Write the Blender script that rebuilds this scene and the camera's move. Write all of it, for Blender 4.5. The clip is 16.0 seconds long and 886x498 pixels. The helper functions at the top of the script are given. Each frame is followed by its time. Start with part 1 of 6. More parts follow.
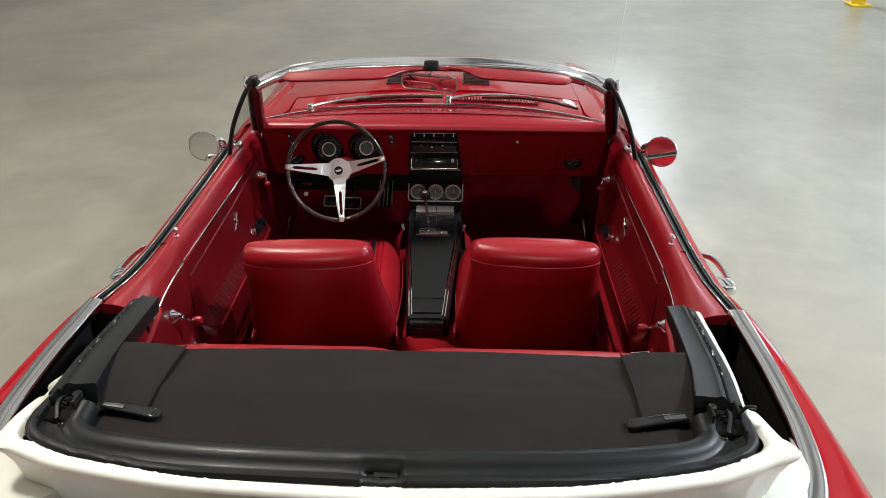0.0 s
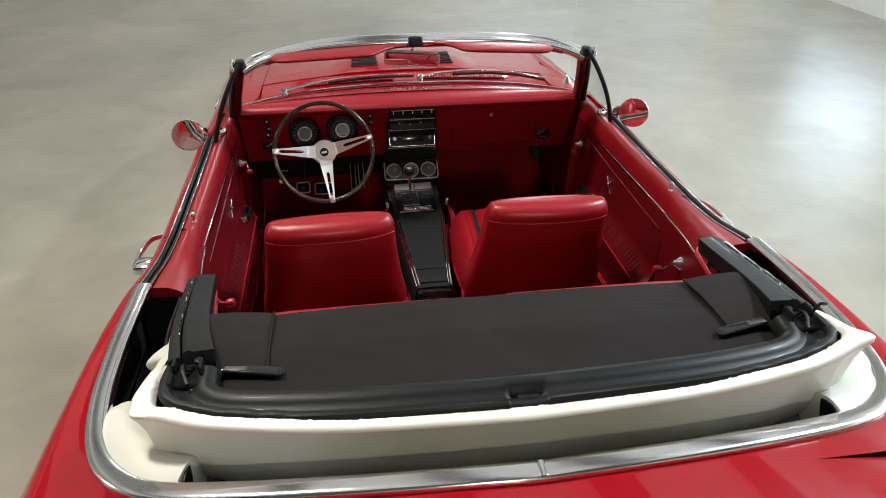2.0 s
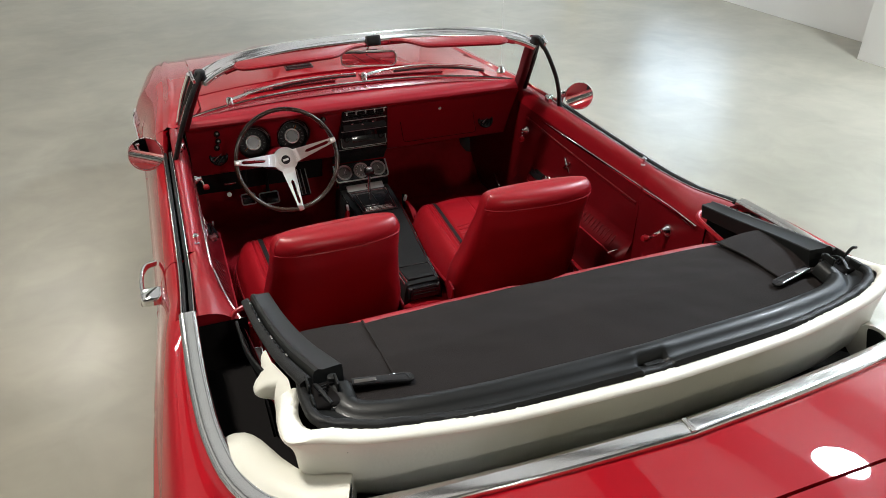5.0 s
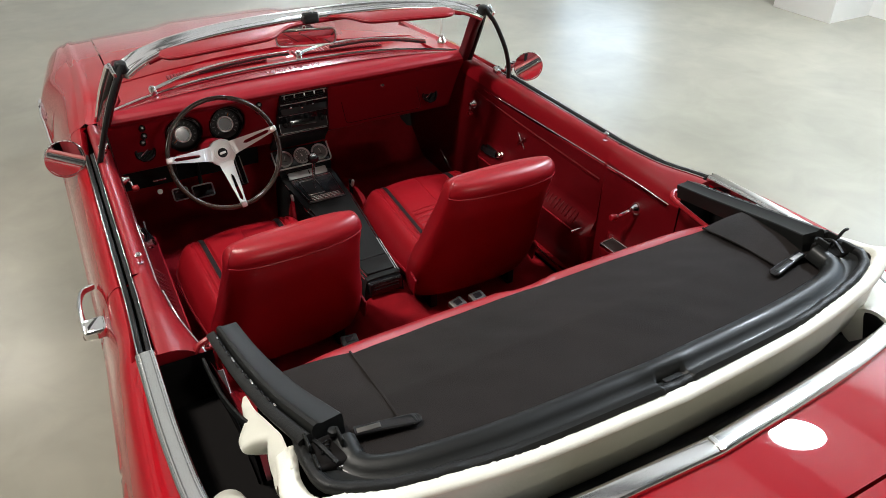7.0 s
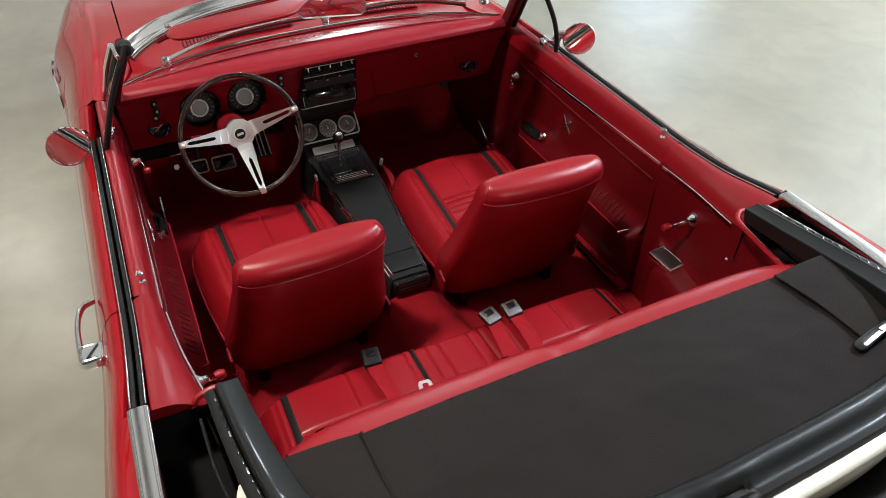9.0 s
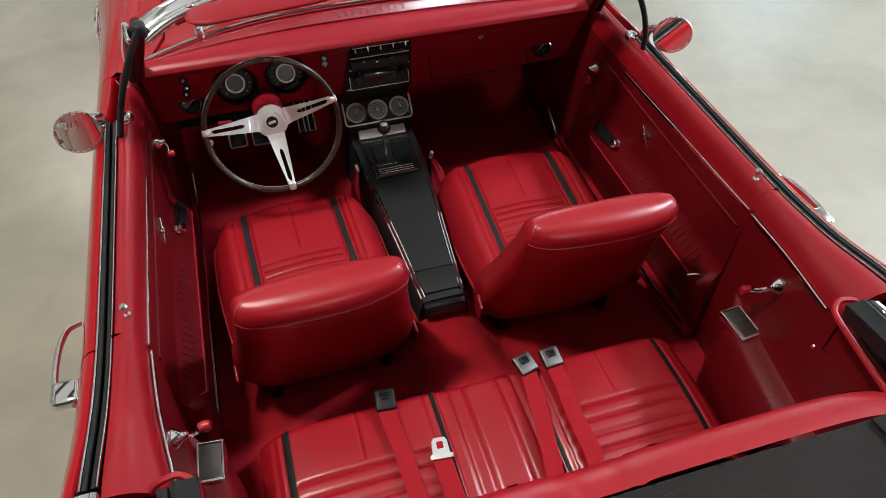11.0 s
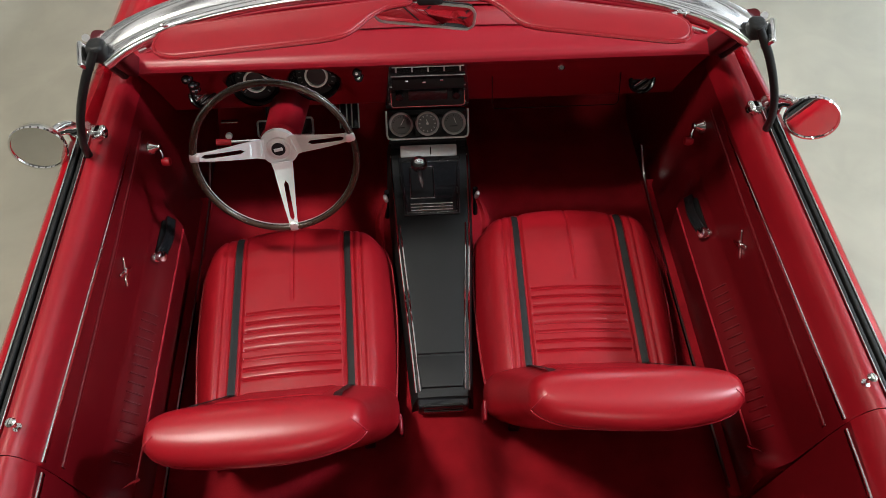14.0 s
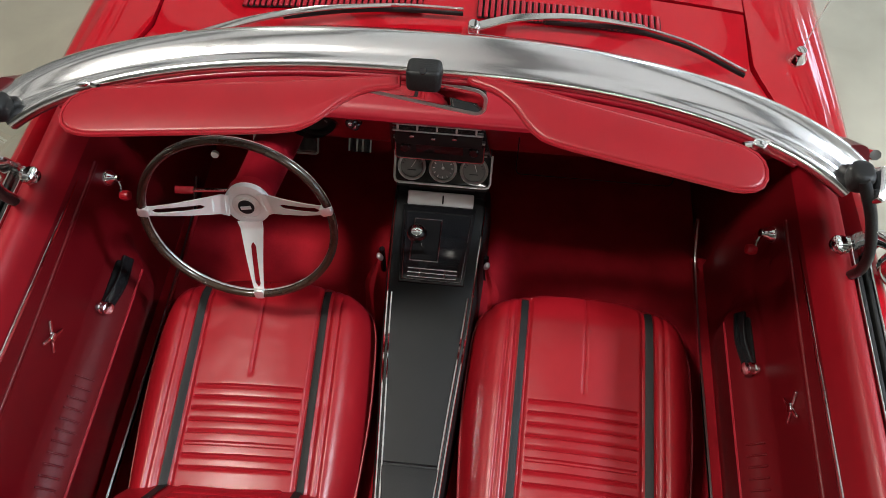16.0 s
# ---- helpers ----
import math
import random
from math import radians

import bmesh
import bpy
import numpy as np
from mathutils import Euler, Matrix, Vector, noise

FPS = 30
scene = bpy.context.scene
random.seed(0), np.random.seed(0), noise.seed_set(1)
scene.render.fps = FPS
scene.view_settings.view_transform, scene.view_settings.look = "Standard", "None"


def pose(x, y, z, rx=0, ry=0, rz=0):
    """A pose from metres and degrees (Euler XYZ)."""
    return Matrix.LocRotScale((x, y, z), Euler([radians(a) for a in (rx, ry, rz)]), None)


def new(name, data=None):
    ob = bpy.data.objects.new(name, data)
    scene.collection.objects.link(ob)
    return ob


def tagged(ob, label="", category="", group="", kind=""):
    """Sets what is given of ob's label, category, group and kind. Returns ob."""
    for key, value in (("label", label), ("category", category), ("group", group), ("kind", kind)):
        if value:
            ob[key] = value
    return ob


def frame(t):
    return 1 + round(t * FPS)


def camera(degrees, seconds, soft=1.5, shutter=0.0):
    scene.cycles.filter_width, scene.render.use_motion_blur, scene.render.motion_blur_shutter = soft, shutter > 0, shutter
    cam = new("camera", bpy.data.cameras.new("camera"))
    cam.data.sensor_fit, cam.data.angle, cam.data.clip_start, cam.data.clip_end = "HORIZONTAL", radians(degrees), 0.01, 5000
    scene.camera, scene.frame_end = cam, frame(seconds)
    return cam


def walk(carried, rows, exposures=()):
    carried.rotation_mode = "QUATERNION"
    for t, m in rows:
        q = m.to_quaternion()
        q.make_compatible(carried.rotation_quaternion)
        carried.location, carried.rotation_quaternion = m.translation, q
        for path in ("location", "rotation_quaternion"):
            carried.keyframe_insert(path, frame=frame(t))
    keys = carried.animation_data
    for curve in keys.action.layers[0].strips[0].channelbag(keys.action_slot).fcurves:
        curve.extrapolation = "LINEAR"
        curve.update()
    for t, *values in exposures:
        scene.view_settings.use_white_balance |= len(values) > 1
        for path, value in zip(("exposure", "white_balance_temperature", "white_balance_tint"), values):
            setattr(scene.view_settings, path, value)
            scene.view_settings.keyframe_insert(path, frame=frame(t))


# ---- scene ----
cam = camera(63.9, 16.0, soft=0.75)
METRES, EYE, TILT, LEAN, TURN = 3.0, 1.974, -30.6, 0.0, 1.75
EAST, NORTH = 0.121, -1.85  # where the walk begins, from the lock knobs' line on the car's axis
ROWS = [
    (0.0, 0.0, 0.0, 0.0, -0.0, 0.0, 0.0),
    (0.5, -0.0333, -0.0067, -0.0075, -2.13, -0.06, 1.21),
    (1.0, -0.0656, -0.0125, -0.0138, -4.21, -0.16, 2.47),
    (1.5, -0.0982, -0.0143, -0.0223, -6.28, -0.31, 3.72),
    (2.0, -0.1313, -0.0148, -0.0294, -8.41, -0.51, 4.98),
    (2.5, -0.1643, -0.0154, -0.0317, -10.55, -0.77, 6.18),
    (3.0, -0.1958, -0.0141, -0.0319, -12.66, -1.05, 7.35),
    (3.5, -0.2244, -0.0112, -0.0293, -14.71, -1.38, 8.51),
    (4.0, -0.2491, -0.0059, -0.0241, -16.56, -1.73, 9.49),
    (6.5, -0.3005, 0.055, 0.0246, -25.68, -5.78, 14.16),
    (7.0, -0.2965, 0.0698, 0.0363, -26.86, -7.61, 14.66),
    (7.5, -0.2882, 0.0847, 0.0498, -26.63, -9.1, 14.55),
    (8.0, -0.2764, 0.0988, 0.0677, -26.3, -10.55, 14.43),
    (8.5, -0.2613, 0.1145, 0.0866, -25.22, -11.81, 13.93),
    (9.0, -0.244, 0.1323, 0.1027, -23.63, -12.89, 13.13),
    (11.5, -0.1403, 0.2407, 0.1783, -14.25, -18.42, 8.05),
    (12.0, -0.1192, 0.2669, 0.1922, -12.28, -19.62, 6.93),
    (12.5, -0.0982, 0.2926, 0.2084, -10.26, -20.81, 5.78),
    (13.0, -0.0784, 0.3176, 0.2277, -8.35, -22.08, 4.62),
    (13.5, -0.058, 0.3443, 0.2461, -6.28, -23.38, 3.53),
    (14.0, -0.0418, 0.374, 0.2658, -4.45, -24.79, 2.34),
    (14.5, -0.0264, 0.4054, 0.2836, -2.55, -26.16, 1.24),
    (15.0, -0.0126, 0.4407, 0.2991, -0.57, -27.55, 0.09),
    (15.5, -0.0013, 0.4791, 0.3149, 1.23, -29.13, -1.07),
    (16.0, 0.0111, 0.5187, 0.3293, 3.29, -30.68, -2.12),
]
walk(cam, [(t, pose(EAST, NORTH, EYE, TILT, LEAN, TURN) @ pose(METRES * x, METRES * y, METRES * z, 90 + pitch, roll, yaw)) for t, x, y, z, yaw, pitch, roll in ROWS])

# ---------------------------------------------------------------- light
world = bpy.data.worlds.new("world")
scene.world = world
world.use_nodes = True
wn = world.node_tree.nodes
sky = wn.new("ShaderNodeTexSky")
sky.sky_type, sky.sun_disc, sky.sun_elevation, sky.sun_rotation = "NISHITA", False, radians(35), radians(90)
world.node_tree.links.new(sky.outputs[0], wn["Background"].inputs[0])
wn["Background"].inputs[1].default_value = 0.1

LAMP_HEIGHT = 5.0
WARM, COOL = (1.0, 0.955, 0.86), (0.80, 0.90, 1.0)
# the last three are unseen fill lamps, added to brighten floor and cabin
LAMPS = [(4.3, 0.30, 0.92, COOL), (-1.7, 0.20, 0.36, WARM), (-2.7, 7.9, 0.13, WARM), (3.2, 11.0, 0.80, COOL), (-9.5, 0.38, 0.62, WARM), (0.6, -10.5, 0.66, WARM)]  # place, share of full power, colour
LAMP_POWER = 520.0
LAMP_COLOUR = (1.0, 0.965, 0.94)


# ---------------------------------------------------------------- shaping helpers
def spl(keys):
    """A smooth curve through (t, value) pairs."""
    keys = sorted(keys)
    xs, ys = np.array([k[0] for k in keys], float), np.array([k[1] for k in keys], float)
    d = np.diff(ys) / np.diff(xs)
    m = np.zeros_like(ys)
    m[0], m[-1] = d[0], d[-1]
    for i in range(1, len(xs) - 1):
        m[i] = 0 if d[i - 1] * d[i] <= 0 else 2 * d[i - 1] * d[i] / (d[i - 1] + d[i])

    def f(x):
        x = min(max(x, xs[0]), xs[-1])
        i = min(int(np.searchsorted(xs, x, side="right")) - 1, len(xs) - 2)
        h = xs[i + 1] - xs[i]
        s = (x - xs[i]) / h
        return float(ys[i] * (1 + 2 * s) * (1 - s) ** 2 + m[i] * h * s * (1 - s) ** 2 + ys[i + 1] * s * s * (3 - 2 * s) + m[i + 1] * h * s * s * (s - 1))
    return f


def path(points, n):
    """n + 1 points along a smooth curve through the given ones."""
    pts = [Vector(p) for p in points]
    d = [0.0]
    for a, b in zip(pts, pts[1:]):
        d.append(d[-1] + (b - a).length)
    fs = [spl([(t, p[k]) for t, p in zip(d, pts)]) for k in range(3)]
    return [Vector([f(d[-1] * i / n) for f in fs]) for i in range(n + 1)]


def grid(f, nu, nv, cu=False, cv=False):
    vs, fs = [], []
    ru, rv = nu if cu else nu + 1, nv if cv else nv + 1
    for i in range(ru):
        for j in range(rv):
            vs.append(tuple(f(i / nu, j / nv)))
    for i in range(nu):
        for j in range(nv):
            a, b = i * rv + j, ((i + 1) % ru) * rv + j
            c, e = ((i + 1) % ru) * rv + (j + 1) % rv, i * rv + (j + 1) % rv
            fs.append((a, b, c, e))
    return vs, fs


def rings(sections, closed=True, caps=True):
    n = len(sections[0])
    vs = [tuple(p) for s in sections for p in s]
    fs = []
    for i in range(len(sections) - 1):
        for j in range(n if closed else n - 1):
            k = (j + 1) % n
            fs.append((i * n + j, i * n + k, (i + 1) * n + k, (i + 1) * n + j))
    if caps and closed:
        fs.append(tuple(range(n))[::-1])
        fs.append(tuple((len(sections) - 1) * n + j for j in range(n)))
    return vs, fs


def merge(*geos):
    vs, fs = [], []
    for v, f in geos:
        o = len(vs)
        vs += v
        fs += [tuple(i + o for i in q) for q in f]
    return vs, fs


def moved(geo, m):
    return [tuple(m @ Vector(v)) for v in geo[0]], geo[1]


def mirrored(geo):
    return [(-x, y, z) for x, y, z in geo[0]], [tuple(reversed(q)) for q in geo[1]]


def sided(geo, s):
    return geo if s > 0 else mirrored(geo)


def sweep(pts, prof, up=(0, 0, 1), closed=False, caps=True, scale=None):
    """A profile of (across, up) pairs, carried along points."""
    pts = [Vector(p) for p in pts]
    up, n, out = Vector(up), len(pts), []
    for i, p in enumerate(pts):
        a = pts[(i - 1) % n] if (closed or i > 0) else p
        b = pts[(i + 1) % n] if (closed or i < n - 1) else p
        t = (b - a).normalized()
        side = t.cross(up)
        side = side.normalized() if side.length > 1e-5 else Vector((1, 0, 0))
        u = side.cross(t).normalized()
        k = scale(i / (n - 1)) if scale else 1.0
        out.append([p + side * x * k + u * y * k for x, y in prof])
    if closed:
        out.append(out[0])
    return rings(out, True, caps and not closed)


def circle(r, n=10, flat=1.0):
    return [(r * math.cos(2 * math.pi * i / n), r * flat * math.sin(2 * math.pi * i / n)) for i in range(n)]


def tube(pts, r, n=10, closed=False, up=(0, 0, 1), scale=None, flat=1.0):
    return sweep(pts, circle(r, n, flat), up, closed, True, scale)


def rrect(w, h, r, n=4):
    """A rounded rectangle, w by h, as a profile."""
    out = []
    for cx, cy, a0 in ((w / 2 - r, h / 2 - r, 0), (-w / 2 + r, h / 2 - r, 90), (-w / 2 + r, -h / 2 + r, 180), (w / 2 - r, -h / 2 + r, 270)):
        for i in range(n + 1):
            a = radians(a0 + 90 * i / n)
            out.append((cx + r * math.cos(a), cy + r * math.sin(a)))
    return out


def slab(outline, h, bevel, m=Matrix()):
    """An outline in the plane, made h thick (upwards from 0), its edges rounded."""
    cx, cy = sum(p[0] for p in outline) / len(outline), sum(p[1] for p in outline) / len(outline)
    w = max(max(abs(p[0] - cx), abs(p[1] - cy)) for p in outline)
    secs = []
    bevel = min(bevel, h * 0.49)

    def ring(inset, z):
        out = []
        n = len(outline)
        for i in range(n):
            a, b, c = Vector(outline[i - 1]), Vector(outline[i]), Vector(outline[(i + 1) % n])
            e1, e2 = (b - a).normalized(), (c - b).normalized()
            nn = Vector((-e1.y - e2.y, e1.x + e2.x))
            nn = nn.normalized() / max(0.5, math.sqrt(max(0.25, (1 + e1.dot(e2)) / 2))) if nn.length > 1e-6 else Vector((0, 0))
            q = b + nn * inset
            out.append(m @ Vector((q.x, q.y, z)))
        return out
    for k in range(4):
        a = radians(90 * k / 3)
        secs.append(ring(bevel * (1 - math.sin(a)), bevel * (1 - math.cos(a))))
    for k in range(4):
        a = radians(90 * k / 3)
        secs.append(ring(bevel * (1 - math.cos(a)), h - bevel * (1 - math.sin(a))))
    return rings(secs)


def block(w, d, h, bevel, m=Matrix()):
    """A rounded box, centred on the origin of m."""
    return slab(rrect(w, d, min(bevel * 1.5, w * 0.49, d * 0.49), 3), h, bevel, m @ Matrix.Translation((0, 0, -h / 2)))


def lathe(profile, n=24, m=Matrix(), caps=True):
    """(radius, height) pairs turned round z."""
    secs = [[m @ Vector((r * math.cos(2 * math.pi * i / n), r * math.sin(2 * math.pi * i / n), z)) for i in range(n)] for r, z in profile]
    return rings(secs, True, caps)


def facing(at, way, up=(0, 0, 1)):
    """A pose at a place whose z axis points along way and whose y axis is as far up as it can be."""
    z = Vector(way).normalized()
    x = Vector(up).cross(z).normalized()
    y = z.cross(x)
    m = Matrix((x, y, z)).transposed().to_4x4()
    m.translation = at
    return m


def mesh_of(name, geo, material, angle=40, smooth=True):
    me = bpy.data.meshes.new(name)
    me.from_pydata(geo[0], [], geo[1])
    bm = bmesh.new()
    bm.from_mesh(me)
    bmesh.ops.remove_doubles(bm, verts=bm.verts, dist=1e-6)
    bmesh.ops.recalc_face_normals(bm, faces=bm.faces)
    bm.to_mesh(me)
    bm.free()
    me.materials.append(material)
    if smooth:
        me.polygons.foreach_set("use_smooth", [True] * len(me.polygons))
        me.set_sharp_from_angle(angle=radians(angle))
    me.update()
    return me


def part(name, geo, material, parent=None, label="", angle=40):
    ob = new(name, mesh_of(name, geo, material, angle))
    while parent and parent.parent and parent.parent.parent:
        parent = parent.parent
    if parent:
        ob.parent = parent
    return tagged(ob, label)


def thing(name, label, category, group="", at=(0, 0, 0)):
    ob = new(name)
    ob.location = at
    return tagged(ob, label, category, group)


# ---------------------------------------------------------------- materials
def material(name, base, rough=0.5, metal=0.0, coat=0.0, spread=0.12, scale=6.0, grain=0.0, grain_scale=400.0, rough_spread=0.0, second=None, **more):
    m = bpy.data.materials.new(name)
    m.use_nodes = True
    nt = m.node_tree
    b = nt.nodes["Principled BSDF"]
    b.inputs["Roughness"].default_value, b.inputs["Metallic"].default_value = rough, metal
    b.inputs["Coat Weight"].default_value, b.inputs["Coat Roughness"].default_value = coat, more.get("coat_rough", 0.04)
    if "specular" in more:
        b.inputs["Specular IOR Level"].default_value = more["specular"]
    if "sheen" in more:
        b.inputs["Sheen Weight"].default_value = more["sheen"]
    co = nt.nodes.new("ShaderNodeTexCoord")
    n1 = nt.nodes.new("ShaderNodeTexNoise")
    n1.inputs["Scale"].default_value, n1.inputs["Detail"].default_value = scale, 6.0
    nt.links.new(co.outputs["Object"], n1.inputs["Vector"])
    mix = nt.nodes.new("ShaderNodeMix")
    mix.data_type = "RGBA"
    dark = second or tuple(c * (1 - spread) for c in base)
    light = tuple(min(1, c * (1 + spread)) for c in base)
    mix.inputs["A"].default_value, mix.inputs["B"].default_value = (*dark, 1), (*light, 1)
    nt.links.new(n1.outputs["Fac"], mix.inputs["Factor"])
    nt.links.new(mix.outputs["Result"], b.inputs["Base Color"])
    if rough_spread:
        mr = nt.nodes.new("ShaderNodeMapRange")
        mr.inputs["To Min"].default_value, mr.inputs["To Max"].default_value = rough - rough_spread, rough + rough_spread
        n3 = nt.nodes.new("ShaderNodeTexNoise")
        n3.inputs["Scale"].default_value, n3.inputs["Detail"].default_value = scale * 3.3, 8.0
        nt.links.new(co.outputs["Object"], n3.inputs["Vector"])
        nt.links.new(n3.outputs["Fac"], mr.inputs["Value"])
        nt.links.new(mr.outputs["Result"], b.inputs["Roughness"])
    if grain:
        n2 = nt.nodes.new("ShaderNodeTexNoise")
        n2.inputs["Scale"].default_value, n2.inputs["Detail"].default_value = grain_scale, 3.0
        nt.links.new(co.outputs["Object"], n2.inputs["Vector"])
        bp = nt.nodes.new("ShaderNodeBump")
        bp.inputs["Strength"].default_value, bp.inputs["Distance"].default_value = grain, more.get("relief", 0.002)
        nt.links.new(n2.outputs["Fac"], bp.inputs["Height"])
        nt.links.new(bp.outputs["Normal"], b.inputs["Normal"])
    return m


PAINT = material("red_car_paint", (0.285, 0.0013, 0.0065), 0.45, 0.0, 1.0, 0.05, 3.0, specular=0.04, coat_rough=0.015)
DASH = material("red_dash_paint", (0.23, 0.0055, 0.0135), 0.36, 0.0, 0.05, 0.10, 7.0, 0.06, 700.0, specular=0.32)
DASHGLOSS = material("red_dash_gloss", (0.21, 0.0050, 0.0125), 0.24, 0.0, 0.25, 0.10, 7.0, rough_spread=0.04, specular=0.42, coat_rough=0.22)
VINYL = material("red_vinyl", (0.255, 0.0055, 0.0108), 0.325, 0.0, 0.0, 0.14, 6.0, 0.10, 700.0, 0.03, specular=0.46)
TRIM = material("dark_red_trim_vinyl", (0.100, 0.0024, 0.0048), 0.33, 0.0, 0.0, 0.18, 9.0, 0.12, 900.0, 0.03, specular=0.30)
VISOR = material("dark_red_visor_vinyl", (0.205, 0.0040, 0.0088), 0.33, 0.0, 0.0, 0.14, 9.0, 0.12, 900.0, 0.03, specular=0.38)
PIPING = material("red_piping", (0.30, 0.010, 0.020), 0.38, 0.0, 0.0, 0.1)
CARPET = material("red_carpet", (0.34, 0.0085, 0.016), 0.9, 0.0, 0.0, 0.45, 14.0, 0.9, 900.0, specular=0.12, relief=0.004)
FIREWALL = material("bulkhead_carpet", (0.46, 0.011, 0.018), 0.9, 0.0, 0.0, 0.4, 9.0, 0.5, 300.0, specular=0.2)
PILLAR = material("dark_pillar_vinyl", (0.060, 0.0025, 0.005), 0.38, 0.0, 0.0, 0.15, 9.0, 0.1, 900.0, specular=0.4)
BELT = material("red_belt_webbing", (0.27, 0.0045, 0.010), 0.7, 0.0, 0.0, 0.15, 60.0, 0.5, 900.0, specular=0.15)
CHROME = material("chrome", (0.83, 0.83, 0.83), 0.05, 1.0, 0.0, 0.03, 20.0, rough_spread=0.03)
BRIGHT = material("polished_steel_header", (0.86, 0.86, 0.87), 0.15, 1.0, 0.0, 0.04, 8.0, rough_spread=0.035)
STEEL = material("brushed_aluminium", (0.80, 0.79, 0.77), 0.30, 0.80, 0.0, 0.06, 60.0)
PEWTER = material("worn_metal_molding", (0.74, 0.74, 0.73), 0.14, 1.0, 0.0, 0.08, 5.0, rough_spread=0.05)
SPOKE = material("satin_aluminium", (0.74, 0.73, 0.71), 0.42, 0.45, 0.0, 0.05, 60.0, rough_spread=0.05)
WOOD = material("walnut_rim", (0.030, 0.016, 0.010), 0.26, 0.0, 0.25, 0.3, 60.0)
BLACK = material("black_gloss", (0.010, 0.010, 0.011), 0.12, 0.0, 0.2, 0.1, specular=0.45)
RAIL = material("black_satin_paint", (0.0085, 0.0090, 0.0088), 0.42, 0.0, 0.03, 0.25, 12.0, 0.06, 300.0, specular=0.21)
RUBBER = material("black_rubber", (0.010, 0.010, 0.010), 0.45, 0.0, 0.0, 0.3, 40.0, 0.3, 300.0, specular=0.22)
CONSOLE = material("black_console_vinyl", (0.0105, 0.011, 0.011), 0.5, 0.0, 0.0, 0.2, 14.0, 0.3, 700.0, specular=0.22)
CLOTH = material("black_boot_cloth", (0.0125, 0.0096, 0.0087), 0.85, 0.0, 0.0, 0.38, 7.0, 0.6, 700.0, specular=0.2)
BLACKVINYL = material("black_liner_vinyl", (0.012, 0.0105, 0.010), 0.36, 0.0, 0.0, 0.3, 9.0, 0.3, 120.0, 0.06, specular=0.4)
CREAM = material("cream_vinyl", (0.70, 0.69, 0.615), 0.42, 0.0, 0.0, 0.12, 5.0, 0.2, 200.0)
# near-black colour that stands in for deep shade in gaps and hollows
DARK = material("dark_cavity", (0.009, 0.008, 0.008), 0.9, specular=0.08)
DIAL = material("black_dial", (0.005, 0.005, 0.0055), 0.5, specular=0.25)
DISC = material("dark_dial_centre", (0.018, 0.019, 0.018), 0.3, 0.0, 0.2)
GREYDIAL = material("grey_dial", (0.125, 0.130, 0.122), 0.35, 0.0, 0.2)
SMOKED = material("dark_bright_metal", (0.12, 0.11, 0.105), 0.40, 1.0, 0.0, 0.1, 40.0)
WHITE = material("white_marks", (0.90, 0.91, 0.88), 0.4)
GREYTRIM = material("pale_plate", (0.62, 0.63, 0.62), 0.28, 0.45)
WALL = material("white_wall_paint", (0.78, 0.77, 0.74), 0.7, 0.0, 0.0, 0.05, 1.2, 0.1, 60.0)
CEIL = material("ceiling_paint", (0.32, 0.32, 0.32), 0.8)
BEAM = material("dark_beam_paint", (0.10, 0.10, 0.104), 0.6, 0.0, 0.0, 0.15, 3.0)
YELLOW = material("yellow_safety_paint", (0.75, 0.50, 0.01), 0.4)
TYRE = material("tyre_rubber", (0.02, 0.02, 0.02), 0.7)
MIRROR = material("mirror_glass", (0.85, 0.86, 0.87), 0.02, 1.0, 0.0, 0.0)
LENS = material("amber_lens", (0.5, 0.12, 0.01), 0.2)


def glass(name, tint):
    """A thin clear sheet: see-through, with a mirror gloss that grows towards the edge."""
    m = bpy.data.materials.new(name)
    m.use_nodes = True
    nt = m.node_tree
    nt.nodes.remove(nt.nodes["Principled BSDF"])
    clear, gloss = nt.nodes.new("ShaderNodeBsdfTransparent"), nt.nodes.new("ShaderNodeBsdfGlossy")
    clear.inputs["Color"].default_value = (*tint, 1)
    gloss.inputs["Roughness"].default_value = 0.02
    edge, mix = nt.nodes.new("ShaderNodeLayerWeight"), nt.nodes.new("ShaderNodeMixShader")
    power, scale = nt.nodes.new("ShaderNodeMath"), nt.nodes.new("ShaderNodeMath")
    power.operation, scale.operation = "POWER", "MULTIPLY_ADD"
    power.inputs[1].default_value, scale.inputs[1].default_value, scale.inputs[2].default_value = 5.0, 0.8, 0.05
    nt.links.new(edge.outputs["Facing"], power.inputs[0])
    nt.links.new(power.outputs[0], scale.inputs[0])
    nt.links.new(scale.outputs[0], mix.inputs[0])
    nt.links.new(clear.outputs[0], mix.inputs[1])
    nt.links.new(gloss.outputs[0], mix.inputs[2])
    nt.links.new(mix.outputs[0], nt.nodes["Material Output"].inputs["Surface"])
    return m


GLASS = glass("windscreen_glass", (0.93, 0.96, 0.94))


def glow(name, colour, strength):
    m = bpy.data.materials.new(name)
    m.use_nodes = True
    b = m.node_tree.nodes["Principled BSDF"]
    b.inputs["Emission Color"].default_value, b.inputs["Emission Strength"].default_value = (*colour, 1), strength
    return m


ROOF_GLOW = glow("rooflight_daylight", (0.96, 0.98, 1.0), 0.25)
LAMP_GLOW = glow("lamp_diffuser", LAMP_COLOUR, 12.0)
DAY_GLOW = glow("daylight_outside", (0.62, 0.80, 1.0), 5.0)


